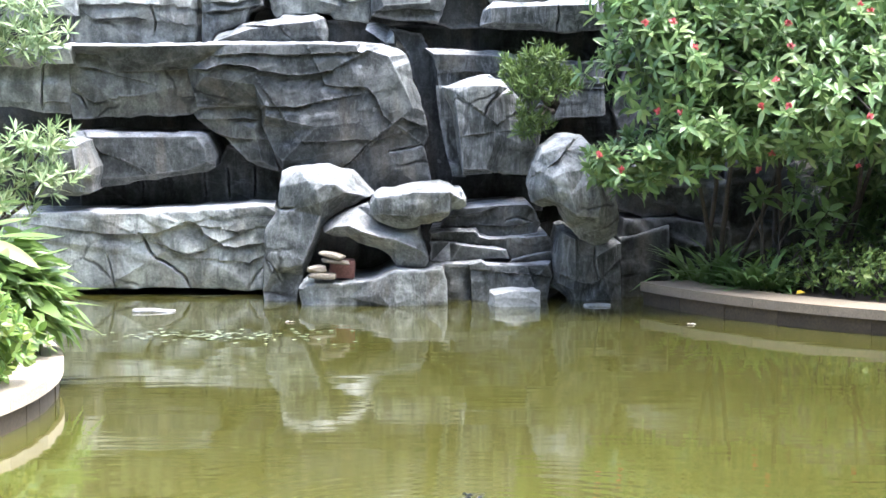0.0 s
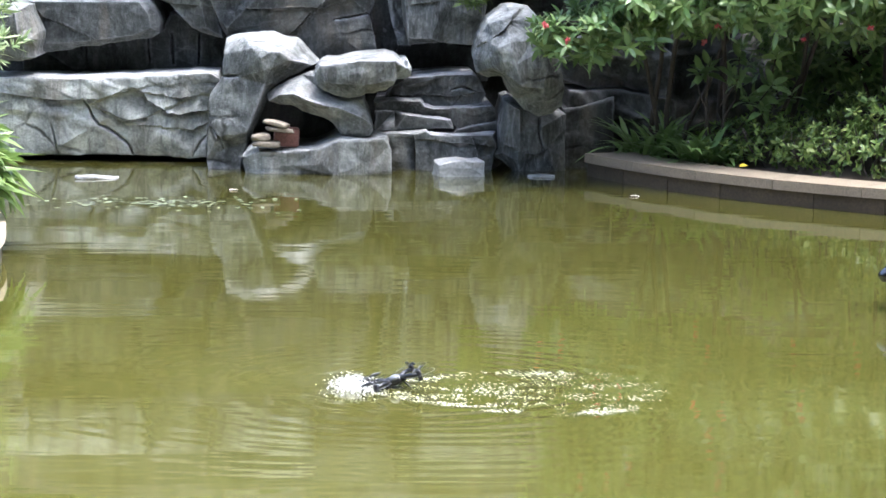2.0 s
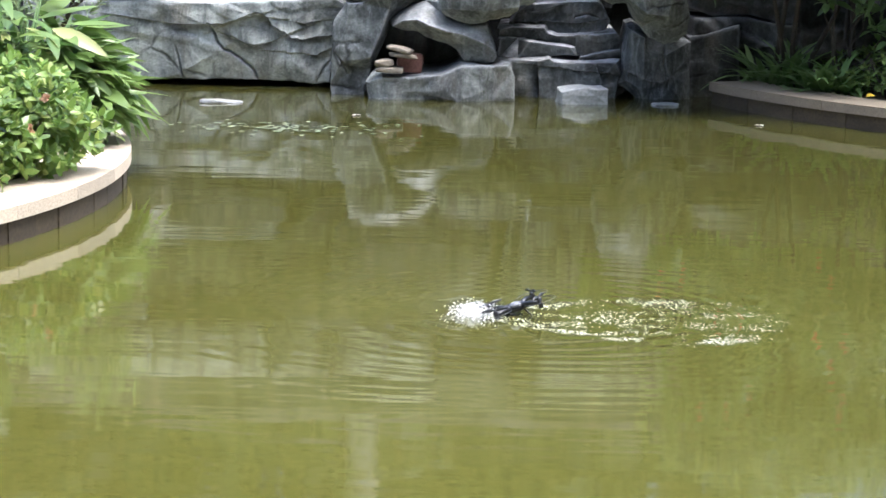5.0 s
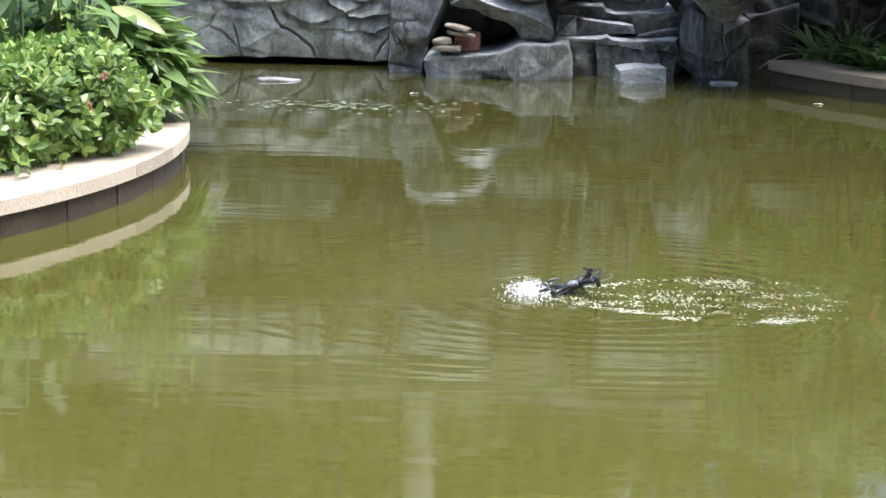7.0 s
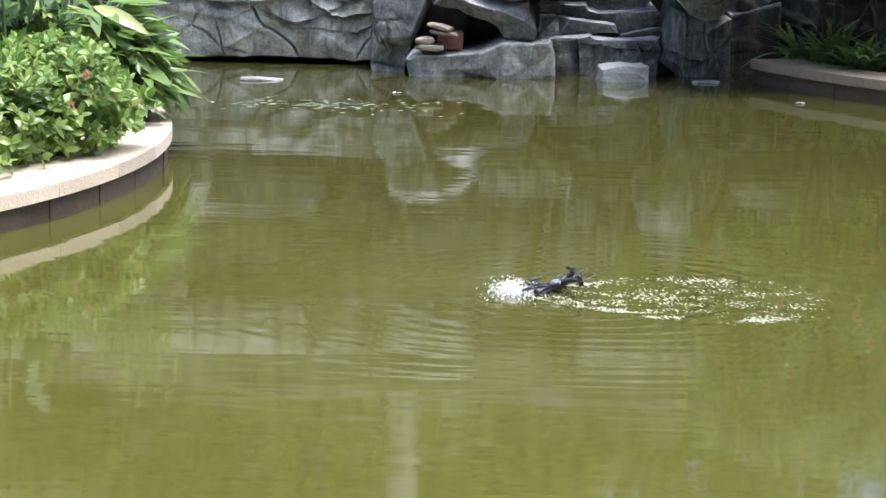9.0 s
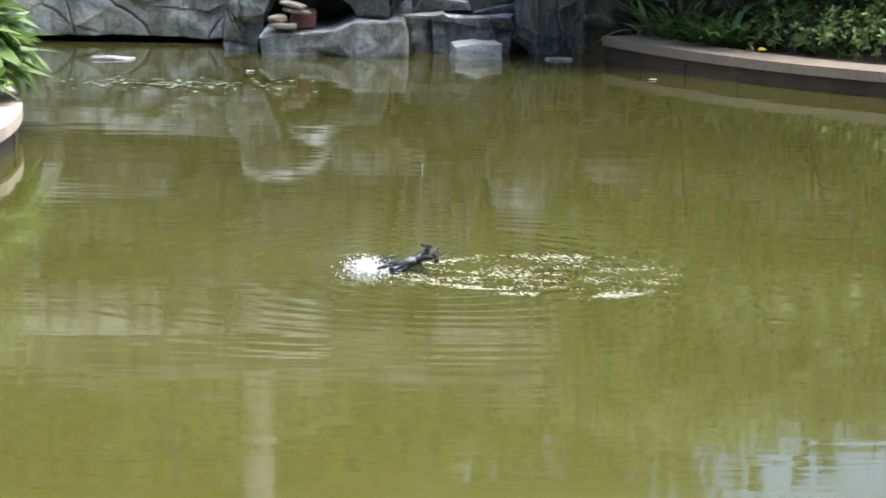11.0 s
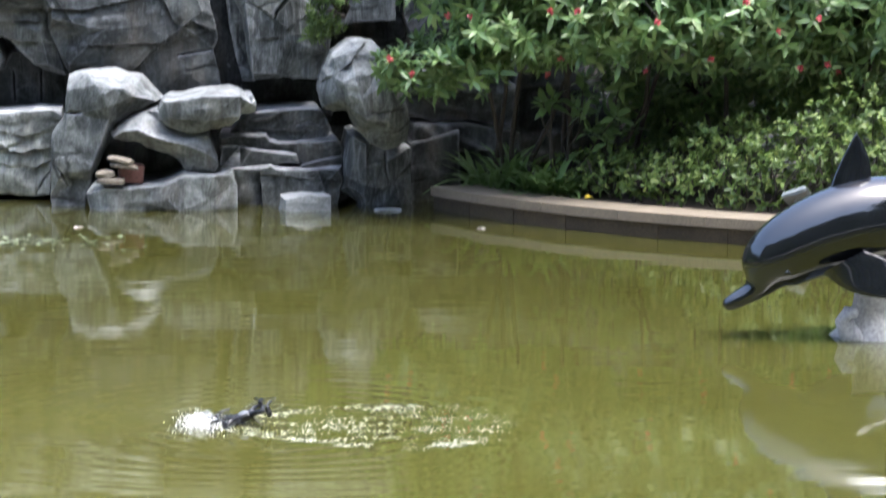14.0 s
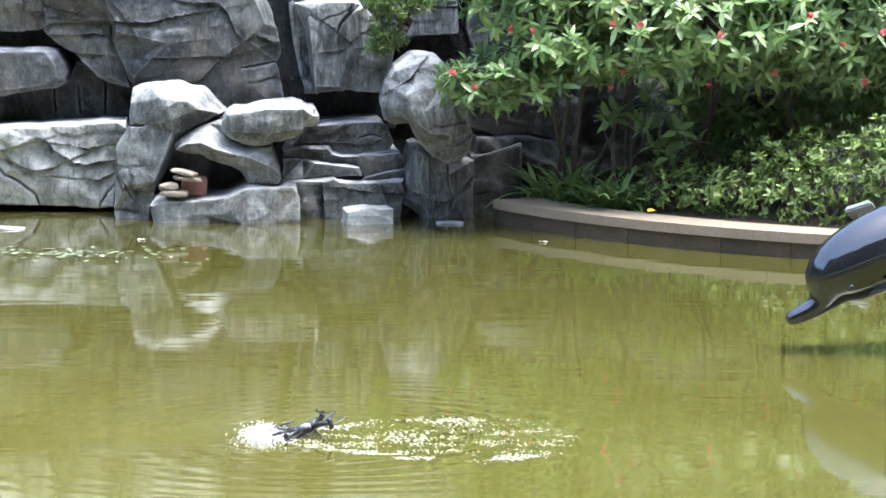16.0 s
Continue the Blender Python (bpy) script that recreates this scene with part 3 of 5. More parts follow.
def arc_prism(cx, cy, r0, r1, z0, z1, a0, a1, steps=4, bevel=0.0):
    """A block bent round (cx, cy) between two radii, two heights and two angles in degrees."""
    bm = bmesh.new()
    rows = []
    for i in range(steps + 1):
        a = radians(a0 + (a1 - a0) * i / steps)
        rows.append([bm.verts.new((cx + r * math.cos(a), cy + r * math.sin(a), z)) for r, z in ((r0, z0), (r1, z0), (r1, z1), (r0, z1))])
    for a, b in zip(rows, rows[1:]):
        for j in range(4):
            bm.faces.new((a[j], b[j], b[(j + 1) % 4], a[(j + 1) % 4]))
    bm.faces.new(rows[0][::-1])
    bm.faces.new(rows[-1])
    if bevel:
        sharp = [e for e in bm.edges if len(e.link_faces) == 2 and e.calc_face_angle() > 0.8]
        bmesh.ops.bevel(bm, geom=sharp, offset=bevel, segments=2, affect="EDGES")
    return bm


def planter(cx, cy, r, a0, a1, cap, label, top, coping):
    """A raised bed: a curved core wall faced with tiles, coping stones on top, soil inside."""
    ob = thing("planter", label, "planter", kind="structure")
    part("core_wall", arc_prism(cx, cy, r - 0.28, r - 0.02, -0.75, top - 0.06, a0, a1, 40), GROUT, ob)
    part("soil", arc_prism(cx, cy, 0.05, r - 0.27, -0.75, top - 0.03, a0, a1, 24), SOIL, ob)
    n = max(1, round(radians(a1 - a0) * r / 0.62))
    for i in range(n):
        b0, b1 = a0 + (a1 - a0) * i / n, a0 + (a1 - a0) * (i + 1) / n
        g = math.degrees(0.002 / r)
        part("coping_stone", arc_prism(cx, cy, r - cap, r + 0.02, top - 0.062, top, b0 + g, b1 - g, 6, 0.006), coping, ob)
    n = max(1, round(radians(a1 - a0) * r / 0.235))
    for i in range(n):
        b0, b1 = a0 + (a1 - a0) * i / n, a0 + (a1 - a0) * (i + 1) / n
        g = math.degrees(0.0007 / r)
        part("wall_tile", arc_prism(cx, cy, r - 0.022, r - 0.004 + 0.004 * math.sin(i * 2.7), -0.3, top - 0.064, b0 + g, b1 - g, 2), WALL_TILE, ob)
    return ob


planter(5.50, 17.25, 4.46, 202.5, 282, 0.34, "curved raised bed with beige granite coping and a dark tiled wall", 0.158, OLD_SHADED_GRANITE)
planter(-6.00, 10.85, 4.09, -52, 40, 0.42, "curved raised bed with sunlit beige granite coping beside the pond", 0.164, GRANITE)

# ---------------------------------------------------------------- rockery
rockery = thing("rockery", "artificial rock wall of dark grey chiselled cement slabs behind the pond", "rockery")
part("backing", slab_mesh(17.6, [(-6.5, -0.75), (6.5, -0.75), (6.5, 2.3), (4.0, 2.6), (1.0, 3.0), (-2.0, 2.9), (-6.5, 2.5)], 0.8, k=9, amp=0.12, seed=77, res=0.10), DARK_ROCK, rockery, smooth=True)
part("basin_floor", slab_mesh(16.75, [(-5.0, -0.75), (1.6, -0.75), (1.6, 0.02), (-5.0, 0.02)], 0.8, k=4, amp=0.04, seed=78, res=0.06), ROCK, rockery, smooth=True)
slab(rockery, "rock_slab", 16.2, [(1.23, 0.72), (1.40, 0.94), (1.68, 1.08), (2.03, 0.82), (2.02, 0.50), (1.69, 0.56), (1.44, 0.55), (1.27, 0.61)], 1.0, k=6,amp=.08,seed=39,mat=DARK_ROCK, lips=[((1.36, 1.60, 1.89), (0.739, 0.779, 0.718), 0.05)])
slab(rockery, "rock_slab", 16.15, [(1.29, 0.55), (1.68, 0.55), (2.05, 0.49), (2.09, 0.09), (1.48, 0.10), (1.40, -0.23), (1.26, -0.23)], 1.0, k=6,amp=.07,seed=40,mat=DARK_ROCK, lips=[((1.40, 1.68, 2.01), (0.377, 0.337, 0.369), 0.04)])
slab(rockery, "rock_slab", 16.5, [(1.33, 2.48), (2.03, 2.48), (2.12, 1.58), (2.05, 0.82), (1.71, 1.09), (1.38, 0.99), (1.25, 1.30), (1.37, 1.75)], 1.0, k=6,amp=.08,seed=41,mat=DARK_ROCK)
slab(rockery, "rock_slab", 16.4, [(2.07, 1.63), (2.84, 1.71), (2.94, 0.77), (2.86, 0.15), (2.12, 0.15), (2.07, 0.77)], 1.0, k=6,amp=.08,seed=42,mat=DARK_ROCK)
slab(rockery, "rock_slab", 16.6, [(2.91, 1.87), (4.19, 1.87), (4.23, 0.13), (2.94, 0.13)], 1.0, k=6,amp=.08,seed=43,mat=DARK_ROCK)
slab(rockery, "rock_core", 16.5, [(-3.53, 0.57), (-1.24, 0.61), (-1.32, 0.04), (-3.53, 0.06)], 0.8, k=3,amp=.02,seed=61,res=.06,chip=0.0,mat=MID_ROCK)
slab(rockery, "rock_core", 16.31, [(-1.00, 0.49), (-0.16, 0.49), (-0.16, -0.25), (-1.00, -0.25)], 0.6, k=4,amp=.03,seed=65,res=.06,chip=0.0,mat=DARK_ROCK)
# lower wall
rock("rock_slab", 16.15, [(-3.556, 0.592), (-2.98, 0.592), (-2.527, 0.596), (-2.198, 0.604), (-1.868, 0.617), (-1.58, 0.633), (-1.218, 0.654)], [(-1.192, 0.6), (-1.253, 0.507), (-1.27, 0.45), (-1.275, 0.337), (-1.283, 0.255), (-1.296, 0.133), (-1.305, 0.044), (-1.394, 0.036), (-1.82, 0.048), (-2.245, 0.048), (-2.529, 0.04), (-3.502, 0.027)], seed=201, mat=MID_ROCK, back=0.3,
     creases=[[(-3.485, 0.582, 0.03), (-2.474, 0.595, 0.05), (-2.15, 0.596, 0.06), (-1.828, 0.616, 0.06), (-1.547, 0.632, 0.05), (-1.266, 0.647, 0.03)], [(-2.357, 0.099, 0.06), (-1.946, 0.345, 0.1), (-1.548, 0.181, 0.07)]],
     lips=[([(-2.494, 0.459), (-2.353, 0.447), (-2.192, 0.447), (-2.022, 0.463)], 0.06), ([(-1.861, 0.528), (-1.82, 0.544), (-1.768, 0.536), (-1.728, 0.503), (-1.696, 0.447), (-1.608, 0.406), (-1.556, 0.362), (-1.467, 0.354), (-1.366, 0.374), (-1.274, 0.382)], 0.07), ([(-1.931, 0.329), (-1.871, 0.305), (-1.77, 0.313), (-1.685, 0.342)], 0.055), ([(-1.547, 0.479), (-1.466, 0.467), (-1.345, 0.487)], 0.04), ([(-1.468, 0.249), (-1.388, 0.24), (-1.327, 0.269), (-1.278, 0.293)], 0.05)],
     grooves=[([(-2.16, 0.447), (-2.12, 0.374), (-2.089, 0.313), (-2.053, 0.269), (-1.985, 0.24), (-1.932, 0.2), (-1.872, 0.151), (-1.84, 0.119), (-1.817, 0.05)], 0.07), ([(-1.389, 0.05), (-1.34, 0.139), (-1.283, 0.204)], 0.03), ([(-2.403, 0.281), (-2.372, 0.18), (-2.35, 0.05)], 0.03)])
# the great slab with its cap, and what is set back under it
rock("rock_slab", 16.5, [(-2.708, 1.806), (-2.197, 1.802), (-1.58, 1.816), (-0.922, 1.818), (-0.593, 1.814), (-0.42, 1.794)], [(-0.336, 1.765), (-0.279, 1.72), (-0.238, 1.663), (-0.222, 1.605), (-0.218, 1.536), (-0.189, 1.47), (-0.16, 1.38), (-0.132, 1.306), (-0.111, 1.236), (-0.111, 1.133), (-0.14, 1.059), (-0.091, 0.886), (-0.078, 0.721), (-0.594, 0.7), (-1.172, 0.7), (-1.171, 0.886), (-1.211, 0.952), (-1.252, 1.043), (-1.276, 1.113), (-1.309, 1.195), (-1.329, 1.31), (-1.353, 1.351), (-1.579, 1.339), (-1.793, 1.339), (-1.821, 1.462), (-1.864, 1.613), (-2.029, 1.609), (-2.193, 1.601), (-2.378, 1.597), (-2.41, 1.622), (-2.447, 1.679), (-2.512, 1.716), (-2.701, 1.732)], seed=202, mat=ROCK, back=0.05,
     creases=[[(-2.665, 1.784, 0.16), (-2.168, 1.78, 0.17), (-1.558, 1.792, 0.18), (-0.909, 1.796, 0.18), (-0.625, 1.788, 0.17)], [(-0.545, 1.756, 0.15), (-0.39, 1.707, 0.15), (-0.346, 1.618, 0.15), (-0.277, 1.484, 0.13), (-0.221, 1.341, 0.1)], [(-1.725, 1.566, 0.16), (-1.357, 1.505, 0.18), (-0.995, 1.545, 0.12)], [(-1.279, 1.281, 0.16), (-0.912, 1.2, 0.18), (-0.587, 1.24, 0.14), (-0.385, 1.178, 0.1)], [(-1.165, 0.952, 0.08), (-0.918, 0.973, 0.09), (-0.345, 0.889, 0.06)]],
     lips=[([(-1.673, 1.72), (-1.489, 1.724), (-1.407, 1.736), (-1.161, 1.72), (-0.916, 1.728), (-0.752, 1.736), (-0.556, 1.74)], 0.038), ([(-1.89, 1.618), (-1.694, 1.618), (-1.571, 1.659), (-1.489, 1.65), (-1.366, 1.638), (-1.305, 1.606), (-1.203, 1.593), (-1.04, 1.573), (-0.917, 1.585), (-0.777, 1.622)], 0.075), ([(-0.876, 1.577), (-0.847, 1.504), (-0.753, 1.491), (-0.549, 1.491), (-0.487, 1.422), (-0.459, 1.361), (-0.426, 1.279), (-0.357, 1.221)], 0.041), ([(-1.368, 1.352), (-1.164, 1.352), (-1.041, 1.348), (-0.934, 1.373)], 0.068), ([(-1.103, 1.197), (-1.062, 1.135), (-1.022, 1.103), (-0.878, 1.094), (-0.755, 1.107), (-0.591, 1.111), (-0.468, 1.107), (-0.386, 1.135)], 0.049), ([(-0.385, 1.201), (-0.344, 1.238), (-0.295, 1.275), (-0.254, 1.246), (-0.201, 1.225), (-0.131, 1.193)], 0.045), ([(-0.756, 0.881), (-0.673, 0.951), (-0.591, 1.045), (-0.525, 1.094)], 0.038), ([(-1.548, 1.475), (-1.507, 1.516), (-1.465, 1.536)], 0.03)],
     grooves=[([(-0.386, 1.016), (-0.263, 1.041), (-0.156, 1.062)], 0.045)])
rock("rock_slab", 16.58, [], [(-2.73, 1.773), (-1.811, 1.687), (-1.744, 1.337), (-1.814, 1.296), (-1.877, 1.271), (-2.001, 1.263), (-2.187, 1.279), (-2.29, 1.263), (-2.414, 1.275), (-2.538, 1.254), (-2.712, 1.246), (-2.726, 1.419)], seed=203, mat=SMOOTH_ROCK,
     creases=[[(-2.649, 1.626, 0.05), (-2.4, 1.38, 0.09), (-1.91, 1.502, 0.05)]],
     lips=[([(-2.618, 1.416), (-2.548, 1.379), (-2.437, 1.396)], 0.05), ([(-2.697, 1.634), (-2.565, 1.634), (-2.451, 1.601), (-2.34, 1.564)], 0.04)],
     grooves=[([(-2.7, 1.445), (-2.651, 1.412), (-2.61, 1.338)], 0.04)])
rock("rock_slab", 16.6, [], [(-1.858, 1.353), (-1.332, 1.361), (-1.308, 1.192), (-1.251, 1.039), (-1.203, 0.873), (-1.31, 0.885), (-1.364, 0.906), (-1.426, 0.943), (-1.488, 0.997), (-1.55, 1.055), (-1.599, 1.109), (-1.673, 1.138), (-1.735, 1.192), (-1.796, 1.246)], seed=204, mat=SMOOTH_ROCK,
     creases=[[(-1.669, 1.275, 0.03), (-1.376, 1.174, 0.08), (-1.331, 0.946, 0.05)]],
     lips=[([(-1.604, 1.251), (-1.46, 1.264), (-1.32, 1.243)], 0.06), ([(-1.667, 1.148), (-1.544, 1.115), (-1.37, 1.107)], 0.05)])
rock("rock_slab", 16.5, [], [(-2.741, 1.162), (-2.486, 1.166), (-2.239, 1.154), (-1.992, 1.154), (-1.786, 1.162), (-1.725, 1.129), (-1.672, 1.043), (-1.648, 0.956), (-1.657, 0.899), (-1.707, 0.874), (-1.83, 0.849), (-2.037, 0.82), (-2.243, 0.791), (-2.388, 0.766), (-2.533, 0.758), (-2.746, 0.804)], seed=205, mat=ROCK,
     creases=[[(-2.661, 1.123, 0.07), (-2.229, 1.124, 0.08), (-1.799, 1.128, 0.08), (-1.731, 1.041, 0.07), (-1.716, 0.947, 0.06), (-1.845, 0.889, 0.05), (-2.235, 0.836, 0.06), (-2.524, 0.815, 0.05)]],
     lips=[([(-2.54, 1.078), (-2.479, 1.012), (-2.406, 0.984)], 0.04), ([(-1.741, 0.906), (-1.692, 0.93), (-1.647, 0.914)], 0.04)])
rock("rock_slab", 17.0, [], [(-2.736, 0.785), (-2.268, 0.819), (-1.694, 0.895), (-1.629, 1.04), (-1.291, 0.912), (-1.172, 0.87), (-1.174, 0.555), (-2.739, 0.555)], seed=206, mat=ROCK,
     grooves=[([(-2.26, 0.814), (-2.254, 0.652)], 0.03), ([(-1.795, 0.843), (-1.784, 0.652)], 0.03), ([(-1.617, 0.864), (-1.606, 0.652)], 0.05), ([(-1.413, 0.864), (-1.415, 0.652)], 0.04)])
# slabs at the far side, partly behind leaves
rock("rock_slab", 16.8, [], [(-3.64, 2.372), (-2.707, 2.372), (-2.717, 2.007), (-2.813, 2.011), (-2.979, 2.024), (-3.105, 1.957), (-3.648, 1.957)], seed=207, mat=MID_ROCK,
     creases=[[(-3.259, 2.08, 0.06), (-2.839, 2.121, 0.08)]])
rock("rock_slab", 16.98, [], [(-3.686, 2.002), (-3.011, 2.044), (-2.754, 2.027), (-2.766, 1.784), (-3.69, 1.784)], seed=208, mat=ROCK)
rock("rock_slab", 16.45, [(-3.586, 1.789), (-2.971, 1.789), (-2.704, 1.802)], [(-2.676, 1.728), (-2.677, 1.65), (-2.902, 1.655), (-3.046, 1.622), (-3.577, 1.663)], seed=209, mat=MID_ROCK, back=0.05,
     creases=[[(-3.524, 1.756, 0.05), (-2.949, 1.76, 0.07), (-2.715, 1.768, 0.06)]])
rock("rock_slab", 16.62, [], [(-3.614, 1.683), (-3.077, 1.642), (-2.932, 1.666), (-2.713, 1.658), (-2.716, 1.46), (-2.726, 1.291), (-2.938, 1.291), (-3.123, 1.336), (-3.62, 1.336)], seed=210, mat=MID_ROCK,
     creases=[[(-3.153, 1.502, 0.05), (-2.819, 1.502, 0.07)]],
     lips=[([(-2.988, 1.366), (-2.864, 1.383), (-2.732, 1.37)], 0.03)],
     grooves=[([(-2.918, 1.65), (-2.928, 1.502), (-2.939, 1.329)], 0.05)])
rock("rock_slab", 16.1, [(-2.927, 1.071), (-2.725, 1.119), (-2.603, 1.131)], [(-2.539, 1.107), (-2.508, 1.006), (-2.469, 0.918), (-2.462, 0.858), (-2.487, 0.805), (-2.492, 0.737), (-2.593, 0.712), (-2.734, 0.712), (-2.915, 0.696)], seed=211, mat=PALE_ROCK, back=0.1,
     creases=[[(-2.812, 1.031, 0.1), (-2.612, 1.065, 0.15), (-2.586, 0.905, 0.15), (-2.522, 0.872, 0.13)], [(-2.563, 0.839, 0.1), (-2.583, 0.748, 0.06)]],
     lips=[([(-2.637, 0.897), (-2.541, 0.869), (-2.453, 0.873)], 0.06)])
# the top row
rock("rock_slab", 17.0, [], [(-2.765, 2.38), (-1.821, 2.38), (-1.839, 1.805), (-2.046, 1.796), (-2.773, 1.8)], seed=212, mat=MID_ROCK,
     creases=[[(-2.628, 1.918, 0.05), (-2.241, 2.084, 0.1), (-1.911, 1.917, 0.06)]],
     lips=[([(-2.668, 2.022), (-2.605, 1.989), (-2.458, 1.993), (-2.289, 2.005), (-2.197, 1.985)], 0.08), ([(-2.751, 2.102), (-2.582, 2.093), (-2.288, 2.102), (-2.036, 2.085)], 0.05)],
     grooves=[([(-2.17, 2.093), (-2.142, 1.959), (-2.164, 1.867)], 0.05)])
rock("rock_slab", 16.85, [], [(-1.788, 2.374), (-1.354, 2.374), (-1.339, 2.083), (-1.44, 2.041), (-1.474, 1.95), (-1.608, 1.9), (-1.692, 1.866), (-1.726, 1.808), (-1.789, 1.808)], seed=213, mat=PALE_ROCK,
     creases=[[(-1.705, 1.998, 0.07), (-1.474, 2.04, 0.08)]],
     lips=[([(-1.776, 2.036), (-1.601, 2.053), (-1.476, 2.065), (-1.334, 2.098)], 0.07), ([(-1.717, 2.115), (-1.517, 2.106), (-1.342, 2.156)], 0.06)])
rock("rock_slab", 16.72, [(-1.664, 1.874), (-1.56, 1.899), (-1.476, 1.953), (-1.351, 1.969), (-1.226, 1.982), (-1.171, 2.011), (-1.017, 2.011), (-0.934, 2.015)], [(-0.876, 1.989), (-0.852, 1.915), (-0.865, 1.807), (-1.713, 1.803)], seed=214, mat=PALE_ROCK, back=0.06,
     creases=[[(-1.591, 1.848, 0.05), (-1.423, 1.905, 0.08), (-1.173, 1.942, 0.1), (-0.947, 1.963, 0.08), (-0.915, 1.864, 0.06)]],
     lips=[([(-1.474, 1.93), (-1.362, 1.939), (-1.238, 1.93)], 0.04)],
     grooves=[([(-1.188, 1.914), (-1.155, 1.864), (-1.11, 1.831)], 0.04)])
rock("rock_slab", 17.05, [], [(-1.344, 2.382), (-0.545, 2.382), (-0.555, 1.953), (-0.695, 1.969), (-0.822, 1.986), (-0.851, 2.024), (-0.949, 2.028), (-1.012, 2.02), (-1.182, 2.012), (-1.245, 1.995), (-1.287, 2.054)], seed=215, mat=MID_ROCK,
     creases=[[(-1.113, 2.17, 0.06), (-0.774, 2.085, 0.1)]],
     lips=[([(-0.818, 2.149), (-0.692, 2.12), (-0.557, 2.136)], 0.05)])
rock("rock_slab", 16.9, [(-0.569, 1.962), (-0.484, 1.962), (-0.399, 1.932)], [(-0.365, 1.875), (-0.361, 1.804), (-0.429, 1.804), (-0.5, 1.85), (-0.571, 1.9)], seed=216, mat=MID_ROCK, back=0.2, thick=0.6)
rock("rock_slab", 17.15, [], [(-0.912, 1.988), (-0.55, 1.98), (-0.358, 1.92), (-0.358, 1.793), (-0.913, 1.793)], seed=217, mat=DARK_ROCK, thick=0.5)
rock("rock_slab", 16.8, [], [(-0.537, 2.372), (0.067, 2.372), (0.013, 2.082), (-0.033, 1.953), (-0.184, 1.961), (-0.351, 1.982), (-0.534, 1.999)], seed=218, mat=ROCK,
     creases=[[(-0.432, 2.08, 0.08), (-0.1, 2.101, 0.08)]],
     lips=[([(-0.532, 2.039), (-0.266, 2.064), (-0.017, 2.047)], 0.05)])
rock("rock_slab", 17.1, [], [(-0.017, 2.384), (0.386, 2.384), (0.331, 2.089), (0.31, 1.92), (0.068, 1.911), (-0.051, 1.953)], seed=219, mat=DARK_ROCK, thick=0.6)
rock("rock_slab", 16.55, [(0.362, 2.101), (0.724, 2.11), (0.889, 2.126), (1.177, 2.126)], [(1.176, 1.904), (0.889, 1.876), (0.683, 1.9), (0.477, 1.9), (0.354, 1.917), (0.267, 1.933), (0.292, 2.035)], seed=220, mat=STREAK_ROCK, back=0.03,
     creases=[[(0.344, 2.058, 0.08), (0.718, 2.073, 0.12), (1.085, 2.081, 0.12)], [(0.352, 1.952, 0.08), (0.72, 1.944, 0.08)]],
     grooves=[([(0.823, 2.115), (0.844, 2.014), (0.824, 1.891)], 0.05)])
rock("rock_slab", 16.85, [], [(0.067, 2.374), (1.362, 2.374), (1.364, 2.133), (0.862, 2.141), (0.736, 2.125), (0.351, 2.116)], seed=221, mat=MID_ROCK)
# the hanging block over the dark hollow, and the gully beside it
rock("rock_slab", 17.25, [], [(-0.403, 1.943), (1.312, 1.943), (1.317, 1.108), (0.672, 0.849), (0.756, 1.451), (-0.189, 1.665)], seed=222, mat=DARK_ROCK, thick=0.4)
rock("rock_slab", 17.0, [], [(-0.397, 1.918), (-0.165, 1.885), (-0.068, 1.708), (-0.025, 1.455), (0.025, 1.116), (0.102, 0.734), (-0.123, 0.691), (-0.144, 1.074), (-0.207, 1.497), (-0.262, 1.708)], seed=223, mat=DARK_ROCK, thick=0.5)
rock("rock_slab", 16.75, [(-0.134, 1.77), (0.067, 1.758), (0.401, 1.749), (0.819, 1.674), (1.195, 1.674)], [(1.193, 1.437), (0.839, 1.475), (0.442, 1.475), (0.338, 1.541), (0.192, 1.521), (0.025, 1.475), (-0.033, 1.467), (-0.046, 1.616), (-0.079, 1.708)], seed=224, mat=STREAK_ROCK, back=0.05,
     creases=[[(-0.066, 1.724, 0.06), (0.357, 1.716, 0.08), (0.835, 1.633, 0.06)]],
     lips=[([(0.025, 1.583), (0.191, 1.604), (0.399, 1.583)], 0.04)])
rock("rock_slab", 16.55, [], [(-0.045, 1.502), (0.054, 1.469), (0.099, 1.296), (0.136, 1.049), (0.165, 0.826), (0.066, 0.826), (0.008, 1.09), (-0.033, 1.296)], seed=225, mat=STREAK_ROCK, thick=0.6)
rock("rock_slab", 16.25, [(-0.02, 1.491), (0.066, 1.512), (0.188, 1.557), (0.27, 1.581), (0.344, 1.581), (0.381, 1.54), (0.426, 1.532)], [(0.461, 1.482), (0.502, 1.457), (0.612, 1.344), (0.713, 1.182), (0.682, 1.02), (0.621, 0.858), (0.39, 0.866), (0.146, 0.854), (0.114, 0.98), (0.089, 1.142), (0.065, 1.304), (0.024, 1.405)], seed=226, mat=STREAK_ROCK, back=0.2,
     creases=[[(0.024, 1.483, 0.08), (0.225, 1.5, 0.15), (0.393, 1.5, 0.14)], [(0.088, 1.447, 0.12), (0.112, 1.228, 0.17), (0.145, 0.904, 0.12)], [(0.377, 1.448, 0.15), (0.305, 1.348, 0.15), (0.289, 1.147, 0.14), (0.307, 0.903, 0.1)]],
     lips=[([(0.153, 1.144), (0.246, 1.16), (0.388, 1.176)], 0.03), ([(0.331, 1.265), (0.388, 1.225), (0.448, 1.265)], 0.05)],
     grooves=[([(0.295, 1.285), (0.315, 1.346), (0.347, 1.394), (0.403, 1.442)], 0.06)])
